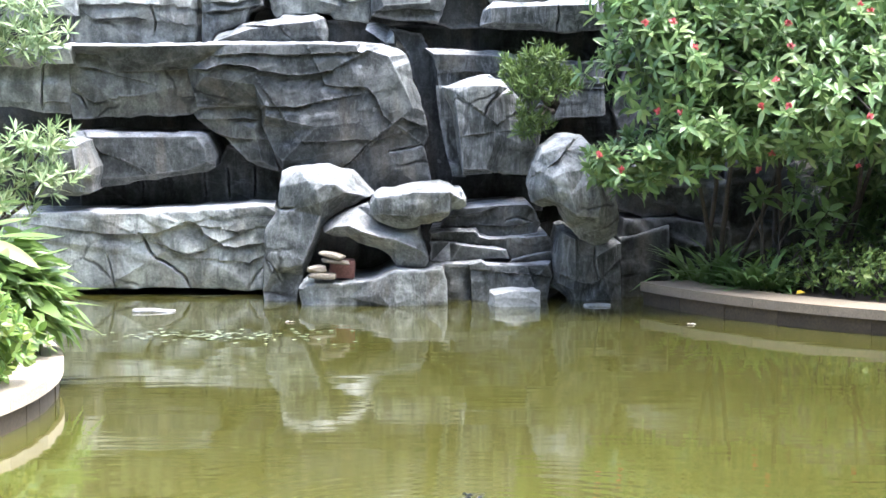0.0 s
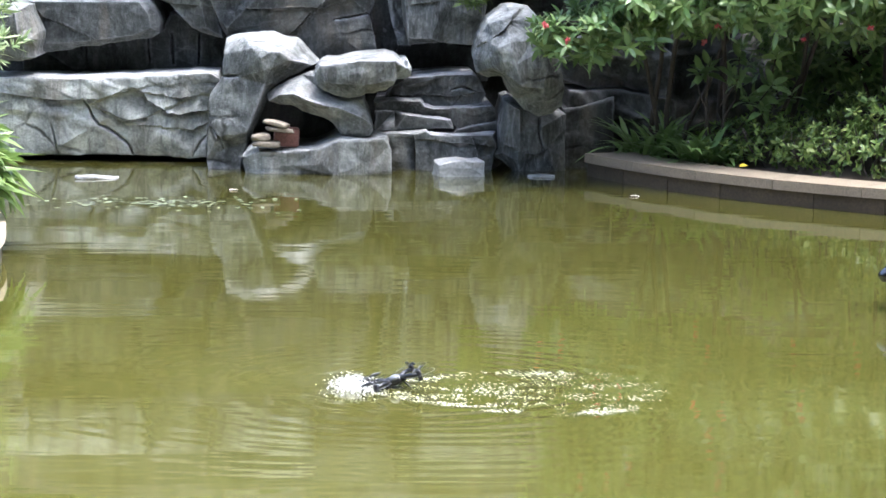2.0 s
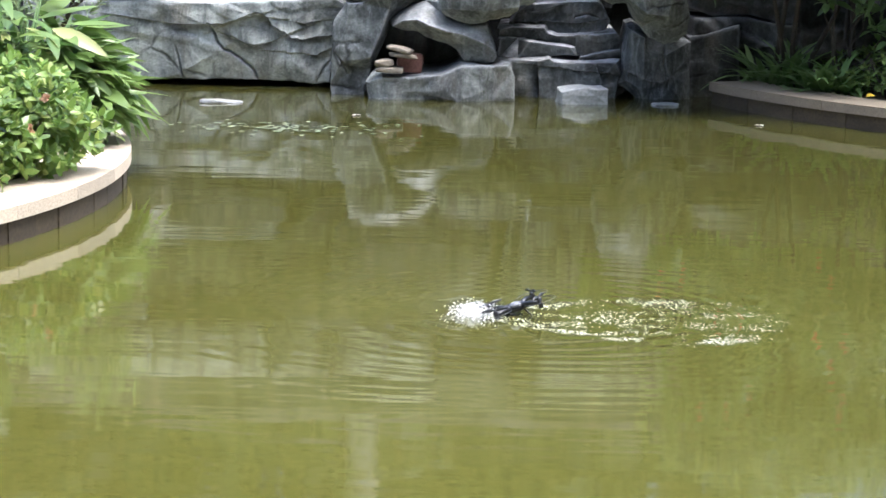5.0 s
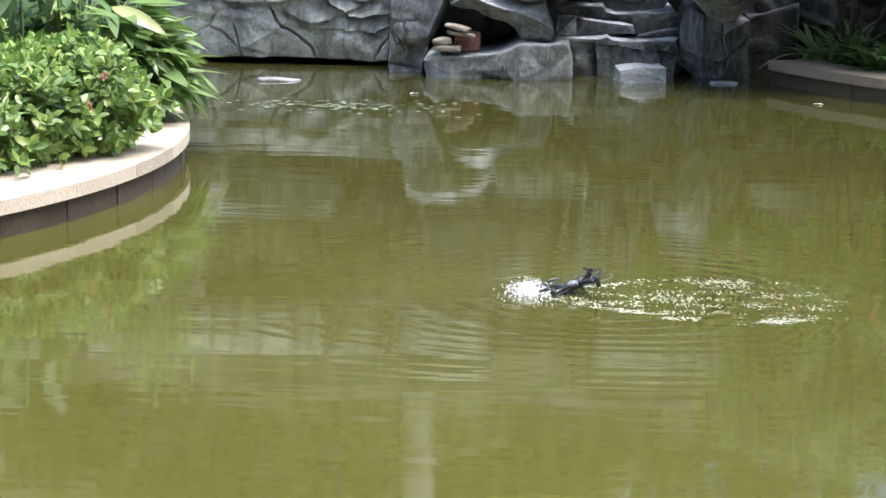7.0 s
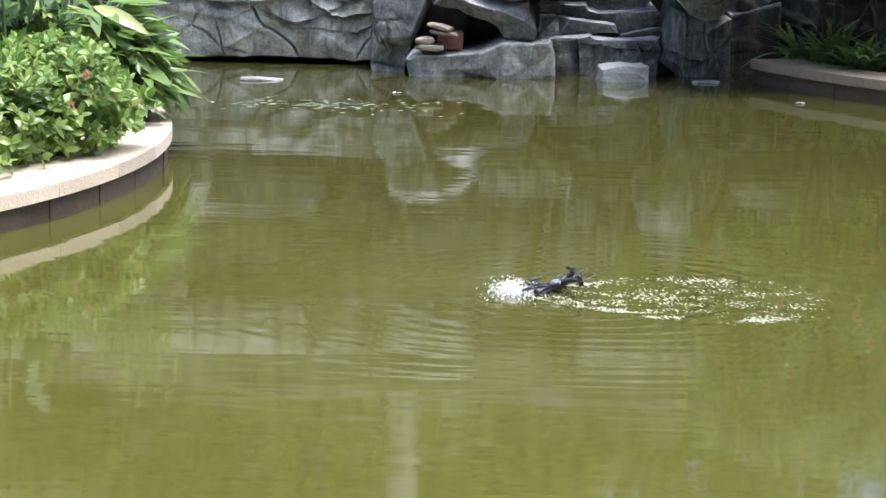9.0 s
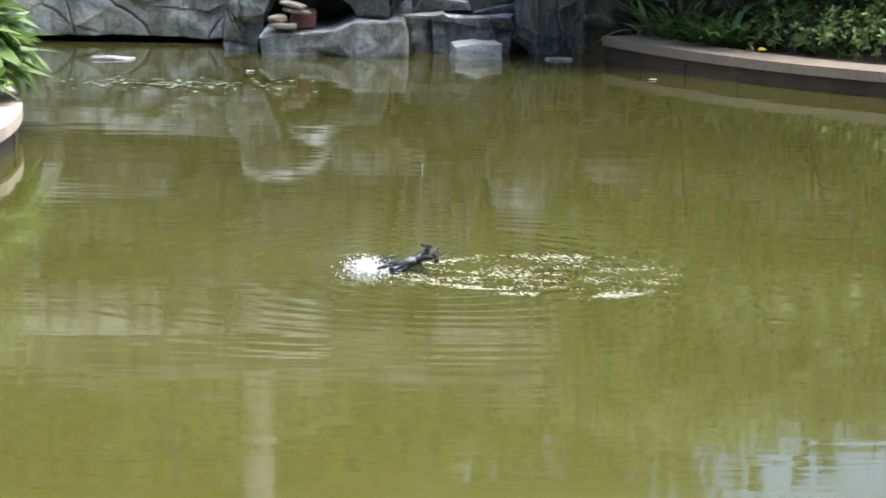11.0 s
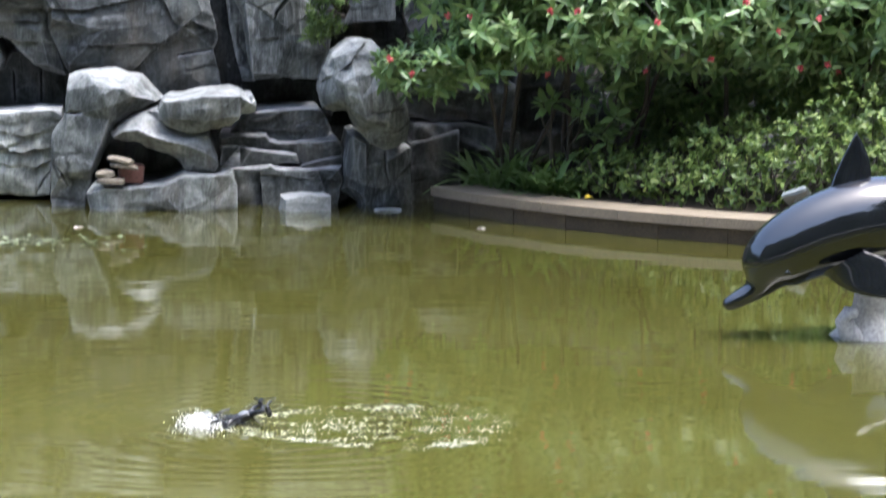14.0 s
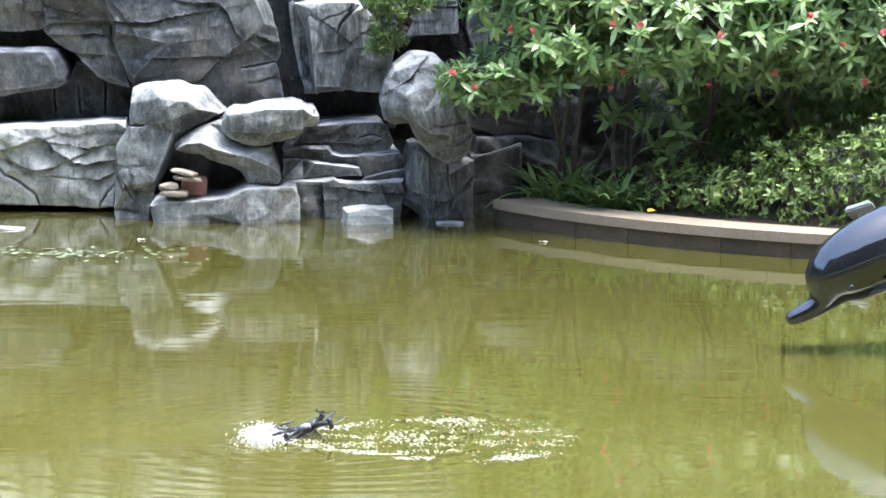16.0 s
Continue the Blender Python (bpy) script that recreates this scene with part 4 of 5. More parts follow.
rock("rock_slab", 16.62, [], [(0.418, 1.543), (1.183, 1.559), (1.185, 1.27), (0.854, 1.245), (0.738, 1.187), (0.646, 1.295), (0.501, 1.439)], seed=227, mat=STREAK_ROCK,
     lips=[([(0.808, 1.535), (0.891, 1.527), (1.056, 1.51)], 0.05), ([(0.912, 1.469), (0.973, 1.473), (1.056, 1.469)], 0.05)])
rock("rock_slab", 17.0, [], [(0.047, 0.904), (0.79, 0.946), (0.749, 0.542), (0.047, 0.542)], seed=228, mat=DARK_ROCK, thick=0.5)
# the cascade
rock("rock_ledge", 16.2, [(0.192, 0.644), (0.294, 0.654), (0.614, 0.666)], [(0.654, 0.614), (0.705, 0.513), (0.665, 0.432), (0.455, 0.409), (0.293, 0.419), (0.05, 0.424), (-0.031, 0.463), (0.048, 0.578)], seed=229, mat=WET_ROCK, back=0.25,
     creases=[[(0.149, 0.622, 0.04), (0.369, 0.644, 0.08), (0.603, 0.649, 0.06)]],
     lips=[([(0.081, 0.566), (0.249, 0.596), (0.41, 0.651)], 0.07), ([(0.009, 0.485), (0.21, 0.507), (0.452, 0.494), (0.653, 0.525)], 0.03)],
     grooves=[([(0.452, 0.535), (0.532, 0.556), (0.633, 0.525)], 0.03)])
rock("rock_ledge", 16.03, [(0.009, 0.482), (0.231, 0.477), (0.26, 0.437), (0.333, 0.418), (0.616, 0.434), (0.737, 0.451)], [(0.78, 0.366), (0.782, 0.286), (0.653, 0.284), (0.493, 0.262), (0.452, 0.302), (0.412, 0.33), (0.131, 0.366), (0.05, 0.373), (-0.094, 0.376), (-0.103, 0.468)], seed=230, mat=WET_ROCK, back=0.14,
     creases=[[(-0.078, 0.45, 0.03), (0.009, 0.472, 0.04), (0.229, 0.468, 0.05), (0.261, 0.428, 0.05), (0.329, 0.413, 0.05), (0.609, 0.428, 0.05), (0.737, 0.441, 0.04)]],
     lips=[([(0.229, 0.436), (0.329, 0.418), (0.608, 0.433), (0.748, 0.451)], 0.04), ([(0.009, 0.478), (0.129, 0.471), (0.249, 0.461)], 0.04)])
rock("rock_ledge", 15.93, [(0.05, 0.396), (0.15, 0.385), (0.412, 0.352)], [(0.449, 0.339), (0.462, 0.283), (0.29, 0.273), (0.051, 0.262), (-0.092, 0.252), (-0.093, 0.404)], seed=231, mat=WET_ROCK, back=0.12,
     creases=[[(0.129, 0.378, 0.04), (0.4, 0.346, 0.04)]])
rock("rock_ledge", 15.98, [(0.487, 0.276), (0.655, 0.315), (0.792, 0.337)], [(0.796, 0.235), (0.452, 0.222)], seed=232, mat=WET_ROCK, back=0.12,
     creases=[[(0.49, 0.27, 0.03), (0.649, 0.308, 0.04), (0.769, 0.329, 0.03)]])
rock("rock_ledge", 15.82, [(-0.128, 0.239), (0.011, 0.265), (0.271, 0.284), (0.299, 0.26), (0.452, 0.254), (0.772, 0.266)], [(0.77, 0.165), (0.751, 0.106), (0.741, 0.018), (0.7, -0.135), (0.016, -0.143), (-0.143, -0.145)], seed=233, mat=WET_ROCK, back=0.16,
     creases=[[(-0.091, 0.234, 0.04), (0.012, 0.256, 0.05), (0.189, 0.254, 0.05), (0.268, 0.276, 0.06), (0.304, 0.253, 0.06), (0.446, 0.247, 0.06), (0.73, 0.253, 0.05)], [(-0.105, 0.062, 0.06), (0.212, 0.063, 0.04), (0.448, 0.052, 0.09), (0.646, 0.071, 0.06)]],
     lips=[([(0.011, -0.076), (0.013, 0.103), (0.004, 0.249)], 0.06), ([(0.189, 0.243), (0.199, 0.105), (0.213, -0.074)], 0.06), ([(0.419, 0.199), (0.525, 0.2), (0.605, 0.189)], 0.05), ([(0.609, -0.069), (0.63, 0.11), (0.588, 0.244)], 0.03)])
rock("rock_slab", 15.85, [(0.813, 0.495), (0.865, 0.503), (0.945, 0.465)], [(0.969, 0.424), (1.021, 0.392), (1.248, 0.403), (1.251, 0.268), (1.268, -0.131), (0.952, -0.135), (0.87, 0.016), (0.745, 0.102), (0.767, 0.202), (0.784, 0.342), (0.802, 0.441)], seed=234, mat=STREAK_ROCK, back=0.08,
     creases=[[(0.841, 0.476, 0.08), (0.835, 0.273, 0.11), (0.805, 0.125, 0.06)], [(0.922, 0.433, 0.12), (0.924, 0.277, 0.14), (0.914, 0.077, 0.12)], [(1.077, 0.313, 0.08), (1.142, 0.076, 0.08)]],
     lips=[([(0.943, 0.139), (1.023, 0.128), (1.09, 0.145), (1.129, 0.177)], 0.05)],
     grooves=[([(1.069, 0.39), (1.06, 0.271), (1.09, 0.16)], 0.03)])
rock("rock_slab", 16.02, [], [(1.252, 0.413), (1.412, 0.455), (1.612, 0.506), (1.629, -0.147), (1.277, -0.151)], seed=235, mat=DARK_ROCK)
# boulders in front
rock("boulder", 15.75, [(-1.141, 0.893), (-1.077, 0.925), (-0.957, 0.945), (-0.837, 0.949), (-0.737, 0.917), (-0.637, 0.893), (-0.557, 0.809), (-0.493, 0.745)], [(-0.536, 0.722), (-0.607, 0.683), (-0.705, 0.643), (-0.765, 0.596), (-0.824, 0.544), (-0.856, 0.497), (-0.876, 0.41), (-0.916, 0.311), (-0.944, 0.251), (-0.984, 0.188), (-1.044, -0.106), (-1.242, -0.106), (-1.257, 0.073), (-1.256, 0.251), (-1.238, 0.489), (-1.218, 0.548), (-1.158, 0.647), (-1.142, 0.805)], seed=236, mat=PALE_ROCK, back=0.28,
     creases=[[(-0.988, 0.922, 0.06), (-0.93, 0.854, 0.18), (-0.87, 0.79, 0.22), (-0.855, 0.7, 0.21), (-0.843, 0.611, 0.16), (-0.894, 0.462, 0.16), (-0.976, 0.262, 0.12)], [(-0.87, 0.79, 0.22), (-0.801, 0.832, 0.2), (-0.746, 0.832, 0.2), (-0.66, 0.769, 0.13), (-0.554, 0.744, 0.03)], [(-0.801, 0.832, 0.2), (-0.806, 0.714, 0.19), (-0.843, 0.611, 0.16)], [(-1.115, 0.808, 0.05), (-1.146, 0.534, 0.07), (-1.187, 0.218, 0.07)]],
     grooves=[([(-1.138, 0.651), (-1.091, 0.651), (-1.04, 0.655)], 0.1), ([(-1.223, 0.289), (-1.176, 0.237), (-1.138, 0.138)], 0.03)], soft=2,
     label="tall grey cement boulder with a pale crest")
rock("boulder", 15.5, [(-0.49, 0.751), (-0.458, 0.77), (-0.371, 0.774), (-0.253, 0.794), (-0.154, 0.814), (-0.036, 0.822), (0.043, 0.806), (0.087, 0.774)], [(0.14, 0.773), (0.167, 0.734), (0.163, 0.683), (0.12, 0.66), (0.062, 0.652), (0.043, 0.613), (-0.016, 0.582), (-0.093, 0.563), (-0.151, 0.555), (-0.19, 0.532), (-0.268, 0.524), (-0.365, 0.536), (-0.442, 0.574), (-0.489, 0.621), (-0.5, 0.695)], seed=237, mat=PALE_ROCK, back=0.3,
     creases=[[(-0.467, 0.745, 0.06), (-0.208, 0.784, 0.13), (0.046, 0.791, 0.12), (0.131, 0.736, 0.04)], [(-0.433, 0.629, 0.06), (-0.169, 0.617, 0.11), (0.046, 0.65, 0.08)]], soft=2,
     label="flat-topped grey block resting across the cascade")
rock("boulder", 15.6, [(-0.836, 0.531), (-0.774, 0.578), (-0.688, 0.638), (-0.599, 0.67), (-0.532, 0.691)], [(-0.498, 0.659), (-0.49, 0.589), (-0.439, 0.543), (-0.341, 0.513), (-0.225, 0.515), (-0.166, 0.508), (-0.146, 0.438), (-0.106, 0.352), (-0.098, 0.29), (-0.125, 0.254), (-0.242, 0.249), (-0.32, 0.268), (-0.379, 0.341), (-0.457, 0.383), (-0.555, 0.421), (-0.652, 0.459), (-0.73, 0.465), (-0.819, 0.491)], seed=238, mat=PALE_ROCK, back=0.1,
     creases=[[(-0.746, 0.537, 0.07), (-0.647, 0.549, 0.12), (-0.55, 0.51, 0.15), (-0.414, 0.47, 0.16), (-0.338, 0.459, 0.15), (-0.183, 0.394, 0.13), (-0.118, 0.345, 0.05)], [(-0.331, 0.376, 0.08), (-0.183, 0.302, 0.06)]], soft=2,
     label="pale arched rock leaning over a dark niche")
rock("boulder", 15.52, [(-0.974, 0.156), (-0.908, 0.2), (-0.829, 0.173), (-0.731, 0.163), (-0.614, 0.176), (-0.516, 0.177), (-0.438, 0.206), (-0.341, 0.254), (-0.223, 0.259), (-0.125, 0.245), (-0.075, 0.269)], [(-0.004, 0.259), (0.028, 0.166), (0.039, -0.107), (-0.335, -0.112), (-0.957, -0.119), (-0.988, 0.045), (-0.996, 0.107)], seed=239, mat=PALE_ROCK, back=0.14,
     creases=[[(-0.979, 0.109, 0.02), (-0.876, 0.153, 0.06), (-0.722, 0.152, 0.07), (-0.497, 0.172, 0.08), (-0.335, 0.242, 0.11), (-0.142, 0.244, 0.1), (-0.027, 0.248, 0.05)], [(-0.497, 0.172, 0.08), (-0.441, 0.077, 0.13), (-0.364, 0, 0.13)], [(-0.838, 0.037, 0.06), (-0.645, 0.054, 0.05)], [(-0.18, 0.076, 0.09), (-0.256, -0.063, 0.08)]], soft=2,
     label="low wet grey rock along the water")
rock("boulder", 15.45, [(0.674, 1.078), (0.744, 1.125), (0.802, 1.172), (0.88, 1.183), (0.958, 1.172)], [(1.006, 1.112), (1.065, 1.015), (1.123, 0.899), (1.163, 0.783), (1.194, 0.687), (1.21, 0.59), (1.192, 0.493), (1.126, 0.434), (1.03, 0.415), (0.933, 0.454), (0.874, 0.532), (0.835, 0.566), (0.816, 0.625), (0.777, 0.683), (0.68, 0.675), (0.603, 0.706), (0.583, 0.803), (0.602, 0.899), (0.641, 0.996)], seed=240, mat=PALE_ROCK, back=0.16,
     creases=[[(0.675, 1.05, 0.1), (0.767, 1.083, 0.16), (0.834, 1.112, 0.12)], [(0.627, 0.941, 0.06), (0.686, 0.925, 0.2), (0.734, 0.892, 0.3), (0.769, 0.809, 0.3), (0.798, 0.715, 0.26), (0.852, 0.591, 0.12)], [(0.734, 0.892, 0.3), (0.818, 0.934, 0.3), (0.978, 0.946, 0.16)], [(0.637, 0.789, 0.1), (0.692, 0.755, 0.16)], [(0.855, 0.783, 0.32), (0.902, 0.638, 0.3), (1.051, 0.622, 0.24), (1.152, 0.666, 0.1)], [(1.031, 0.88, 0.22), (1.074, 0.751, 0.22)]],
     lips=[([(0.707, 0.964), (0.769, 1.01), (0.83, 1.079)], 0.05)], soft=2,
     label="large pale grey boulder leaning from the rockery")

# stones lying in the shallow water
rng = random.Random(5)


def loose_stone(name, label, m, material, rough=0.3, cat="stone", group=""):
    bm = bmesh.new()
    pebble(bm, m, rng, 2, rough)
    return tagged(mesh_object(name, bm, material, True), label, cat, group)


def block_stone(label, m):
    """A roughly squared stone with a broken corner."""
    bm = box_bm(0, 0, 0, 1, 1, 1)
    bmesh.ops.subdivide_edges(bm, edges=bm.edges, cuts=3, use_grid_fill=True)
    for w in bm.verts:
        q = w.co * 2.3
        w.co += Vector((noise.noise(q + Vector((3, 0, 0))), noise.noise(q + Vector((0, 5, 0))), noise.noise(q + Vector((0, 0, 7))))) * 0.07
        if w.co.x < 0 and w.co.z > 0:
            w.co.z -= 0.35 * -w.co.x
    bmesh.ops.bevel(bm, geom=[e for e in bm.edges if e.calc_face_angle(0) > 0.5], offset=0.03, segments=1, affect="EDGES")
    bm.transform(m)
    return tagged(mesh_object("stone_block", bm, WET_STONE), label, "stone")


block_stone("pale grey stone block standing in the pond", pose(0.49, 15.5, 0.03, 2, 3, 10) @ Matrix.Diagonal((0.31, 0.24, 0.17, 1)))
loose_stone("flat_stone", "flat pale stone just breaking the water", pose(-1.94, 15.1, 0.0, 0, 2, 5) @ Matrix.Diagonal((0.20, 0.10, 0.022, 1)), SMOOTH_ROCK)
loose_stone("flat_stone", "small flat grey stone at the water's surface", pose(1.06, 15.45, 0.0, 0, 0, -5) @ Matrix.Diagonal((0.13, 0.09, 0.02, 1)), SMOOTH_ROCK)
for x, y, z, sx, sz, a, w in ((-0.83, 15.5, 0.205, 0.13, 0.028, 3, 0), (-0.87, 15.5, 0.25, 0.085, 0.03, -6, 10), (-0.74, 15.52, 0.30, 0.12, 0.022, 8, 20), (-0.76, 15.5, 0.345, 0.11, 0.02, 12, -15)):
    loose_stone("flagstone", "buff flat stone in a small stack on the rock ledge", pose(x, y, z, 0, a, w) @ Matrix.Diagonal((sx, 0.1, sz, 1)), FLAG, 0.3, "stone", "stacked stones in the niche")
tagged(mesh_object("brick", box_bm(0, 0, 0, 0.17, 0.10, 0.13, 0.008, pose(-0.70, 15.66, 0.24, 2, 3, 8)), BRICK), "dull red brick standing in the rock niche", "brick")

# floating leaves on the still water near the rocks
g = np.random.default_rng(8)
n = 120
c = np.stack([g.normal(-1.35, 0.33, n), g.normal(13.75, 0.15, n), g.uniform(0.003, 0.008, n)], 1)
a = g.uniform(0, 6.28, n)
leaf_cloud("floating_leaves", c, np.stack([np.cos(a), np.sin(a), a * 0], 1), np.tile([0, 0, 1.0], (n, 1)), g.uniform(0.02, 0.062, n), g.uniform(0.02, 0.04, n), 0.0, PAD_LEAF, None, "small pale green leaves floating in a loose patch", fold=0.02)
tagged(bpy.data.objects["floating_leaves"], category="pond weed", kind="stuff")

# ---------------------------------------------------------------- plants


def stems_bm(paths):
    bm = bmesh.new()
    for pts, radii in paths:
        add_tube(bm, pts, radii, 6)
    return bm


def stems(parent, name, paths, material=BARK):
    """Each stem as a part of its own."""
    for pts, radii in paths:
        part(name, tube_bm(pts, radii, 6), material, parent, smooth=True)


def limb(rng, a, b, sag=0.15):
    """A crooked path from a to b."""
    a, b = Vector(a), Vector(b)
    pts = []
    for i in range(6):
        t = i / 5
        p = a.lerp(b, t) + Vector((rng.gauss(0, 0.03), rng.gauss(0, 0.03), sag * math.sin(math.pi * t)))
        pts.append(p if 0 < i < 5 else (a if i == 0 else b))
    return pts


def flower(name, material, parent, at, size, rng):
    """A small head of five-petalled flowers."""
    k = 12
    d = unit(rng.normal(0, 1, (k, 3)) + np.array([0, -0.6, 0.4]))
    leaf_cloud(name, np.tile(np.array(at), (k, 1)), d, rng.normal(0, 1, (k, 3)), size, size * 0.75, 0.1, material, parent, "", 2)


def flowering_shrub():
    ob = thing("flowering_shrub", "large shrub with glossy whorled leaves and small red flowers", "shrub")
    g = np.random.default_rng(21)
    r = random.Random(21)
    lobes = [(1.80, 15.1, 1.72, 0.74, 0.60, 0.52), (1.45, 15.0, 2.15, 0.50, 0.4, 0.35), (3.3, 16.1, 0.80, 0.8, 0.35, 0.36), (4.4, 15.9, 0.95, 0.8, 0.4, 0.42), (1.32, 14.95, 1.02, 0.40, 0.35, 0.19), (1.75, 14.9, 1.20, 0.42, 0.4, 0.24), (2.70, 14.90, 1.50, 0.80, 0.65, 0.50),
             (3.55, 14.85, 1.50, 0.85, 0.65, 0.52), (4.45, 14.75, 1.55, 0.85, 0.70, 0.62), (2.3, 15.3, 2.2, 0.95, 0.7, 0.5), (3.5, 15.2, 2.12, 1.0, 0.8, 0.48), (4.8, 15.1, 2.15, 0.9, 0.8, 0.5), (2.2, 15.6, 1.25, 0.5, 0.4, 0.25), (3.0, 15.4, 1.6, 0.9, 0.5, 0.5), (4.2, 15.3, 1.6, 0.9, 0.5, 0.5), (2.3, 16.0, 1.75, 0.8, 0.45, 0.4), (3.6, 16.0, 1.75, 0.9, 0.45, 0.4)]
    p, d = in_lobes(g, lobes, 92, (0.45, 1.12))
    axis = unit(d + np.array([0, -0.25, 0.75]) + g.normal(0, 0.42, d.shape))
    leaf_cloud("crown", *rosettes(g, p, axis, 8, 0.132, 0.037, (25, 92), 0.26), SHRUB_LEAF, ob)
    paths = []
    for bx, by in ((1.85, 15.75), (1.98, 15.6), (2.35, 15.65), (2.75, 15.7), (3.4, 15.6), (4.2, 15.4)):
        near = sorted(lobes, key=lambda q: abs(q[0] - bx))[:2]
        for q in near:
            a = (bx + r.uniform(-0.05, 0.05), by, 0.05)
            paths.append((limb(r, a, (q[0] + r.uniform(-0.3, 0.3), q[1], q[2]), 0.1), [0.021, 0.019, 0.016, 0.013, 0.010, 0.006]))
    stems(ob, "stem", paths)
    paths = []
    for i in range(0, len(p), 14):
        q = min(lobes, key=lambda s: (s[0] - p[i][0]) ** 2 + (s[2] - p[i][2]) ** 2)
        paths.append((limb(r, q[:3], p[i], 0.03), [0.010, 0.009, 0.008, 0.006, 0.005, 0.003]))
    tagged(part("twig", stems_bm(paths), BARK, ob), kind="stuff")
    depth = np.min([np.linalg.norm((p - np.array(q[:3])) / np.array(q[3:]), axis=1) for q in lobes], axis=0)
    front = np.where((d[:, 1] < 0.0) & (p[:, 2] > 0.85) & (p[:, 2] < 2.15) & (p[:, 1] < 15.0) & (depth > 0.99))[0]
    for i in g.choice(front, min(38, len(front)), replace=False):
        flower("flower", RED_PETAL, ob, p[i] + axis[i] * 0.06 + np.array([0, -0.05, 0]), 0.031, g)
    return ob


flowering_shrub()


def hedge():
    ob = thing("hedge", "low bright green hedge of small leaves along the raised bed", "hedge")
    g = np.random.default_rng(31)
    lobes = []
    for i in range(15):
        x = 2.30 + i * 0.20
        a = math.acos(max(-1, min(1, (x - 5.5) / 4.0)))
        y = 17.25 - 3.88 * math.sin(a)
        h = 0.15 + 0.048 * i + 0.03 * math.sin(i * 1.9)
        lobes.append((x, y + 0.24, 0.17 + h * 0.55, 0.22, 0.26, h * 0.62))
        lobes.append((x + 0.1, y + 0.62, 0.20 + h * 0.75, 0.26, 0.3, h * 0.62))
    p, d = in_lobes(g, lobes, 78, (0.55, 1.28))
    keep = p[:, 2] > 0.15
    p, d = p[keep], d[keep]
    leaf_cloud("foliage", *rosettes(g, p, unit(d + np.array([0, 0, 0.8]) + g.normal(0, 0.3, d.shape)), 6, 0.062, 0.026, (25, 85), 0.15), HEDGE_LEAF, ob, segs=2)
    r = random.Random(3)
    paths = [(limb(r, (q[0] + r.uniform(-0.1, 0.1), q[1] + 0.05, 0.08), (q[0] + r.uniform(-0.15, 0.15), q[1], q[2] + 0.1), 0.02), [0.008, 0.007, 0.006, 0.005, 0.004, 0.003]) for q in lobes for _ in range(4)]
    tagged(part("twig", stems_bm(paths), BARK, ob), kind="stuff")
    return ob


hedge()


def strap_plant(x, y, seed, size=1.0):
    ob = thing("strap_leaf_plant", "clump of arching dark green strap leaves in the bed", "plant", "strap-leaved clumps in the bed")
    g = np.random.default_rng(seed)
    n = 34
    a = g.uniform(0, 6.28, n)
    el = np.radians(g.uniform(35, 80, n))
    way = np.stack([np.cos(a) * np.cos(el), np.sin(a) * np.cos(el), np.sin(el)], 1)
    base = np.stack([x + g.normal(0, 0.05, n), y + g.normal(0, 0.05, n), np.full(n, 0.11)], 1)
    up = np.stack([-np.cos(a) * np.sin(el), -np.sin(a) * np.sin(el), np.cos(el)], 1)
    leaf_cloud("leaves", base, way, up, g.uniform(0.28, 0.5, n) * size, g.uniform(0.028, 0.046, n), g.uniform(0.3, 0.8, n), STRAP_LEAF, ob, segs=6, single=n)
    return ob


for i, (x, y, s) in enumerate(((1.75, 15.78, 1.0), (1.86, 15.52, 1.15), (2.06, 15.18, 1.1), (2.20, 15.08, 0.9), (1.98, 15.6, 1.05), (2.16, 15.1, 1.0))):
    strap_plant(x, y, 40 + i, s)


def small_shrub(x, y, z, seed):
    ob = thing("young_shrub", "young shrub with a few broad green leaves", "shrub")
    g = np.random.default_rng(seed)
    p = np.array([x, y, z]) + g.normal(0, 1, (7, 3)) * np.array([0.13, 0.1, 0.08])
    leaf_cloud("leaves", *rosettes(g, p, g.normal(0, 0.4, p.shape) + np.array([0, -0.3, 0.8]), 7, 0.15, 0.06, (35, 95), 0.3), SHRUB_LEAF, ob, single=100)
    r = random.Random(seed)
    stems(ob, "stem", [(limb(r, (x, y + 0.1, 0.08), q, 0.02), [0.009, 0.008, 0.007, 0.006, 0.005, 0.004]) for q in p])


small_shrub(2.22, 15.2, 0.72, 61)
small_shrub(2.55, 15.3, 0.62, 62)


def juniper():
    ob = thing("juniper", "small yellow-green juniper growing out of the rock face", "conifer")
    g = np.random.default_rng(71)
    lobes = [(0.52, 16.0, 1.60, 0.11, 0.12, 0.12), (0.64, 15.95, 1.66, 0.10, 0.12, 0.13), (0.76, 15.95, 1.68, 0.09, 0.12, 0.12), (0.62, 15.9, 1.48, 0.14, 0.13, 0.10), (0.80, 15.95, 1.50, 0.12, 0.12, 0.09),
             (0.60, 15.93, 1.31, 0.10, 0.11, 0.09), (0.90, 15.98, 1.52, 0.07, 0.08, 0.07), (0.58, 15.93, 1.19, 0.07, 0.09, 0.06), (0.70, 15.93, 1.22, 0.06, 0.08, 0.05)]
    p, d = in_lobes(g, lobes, 330, (0.3, 1.35))
    leaf_cloud("foliage", *rosettes(g, p, unit(d * 0.7 + np.array([0, -0.1, 0.7]) + g.normal(0, 0.45, d.shape)), 8, 0.085, 0.012, (5, 50), 0.1), NEEDLE_LEAF, ob, segs=2)
    r = random.Random(7)
    stems(ob, "stem", [(limb(r, (0.80, 16.5, 1.30), q[:3], 0.05), [0.02, 0.018, 0.015, 0.012, 0.009, 0.005]) for q in lobes])


juniper()


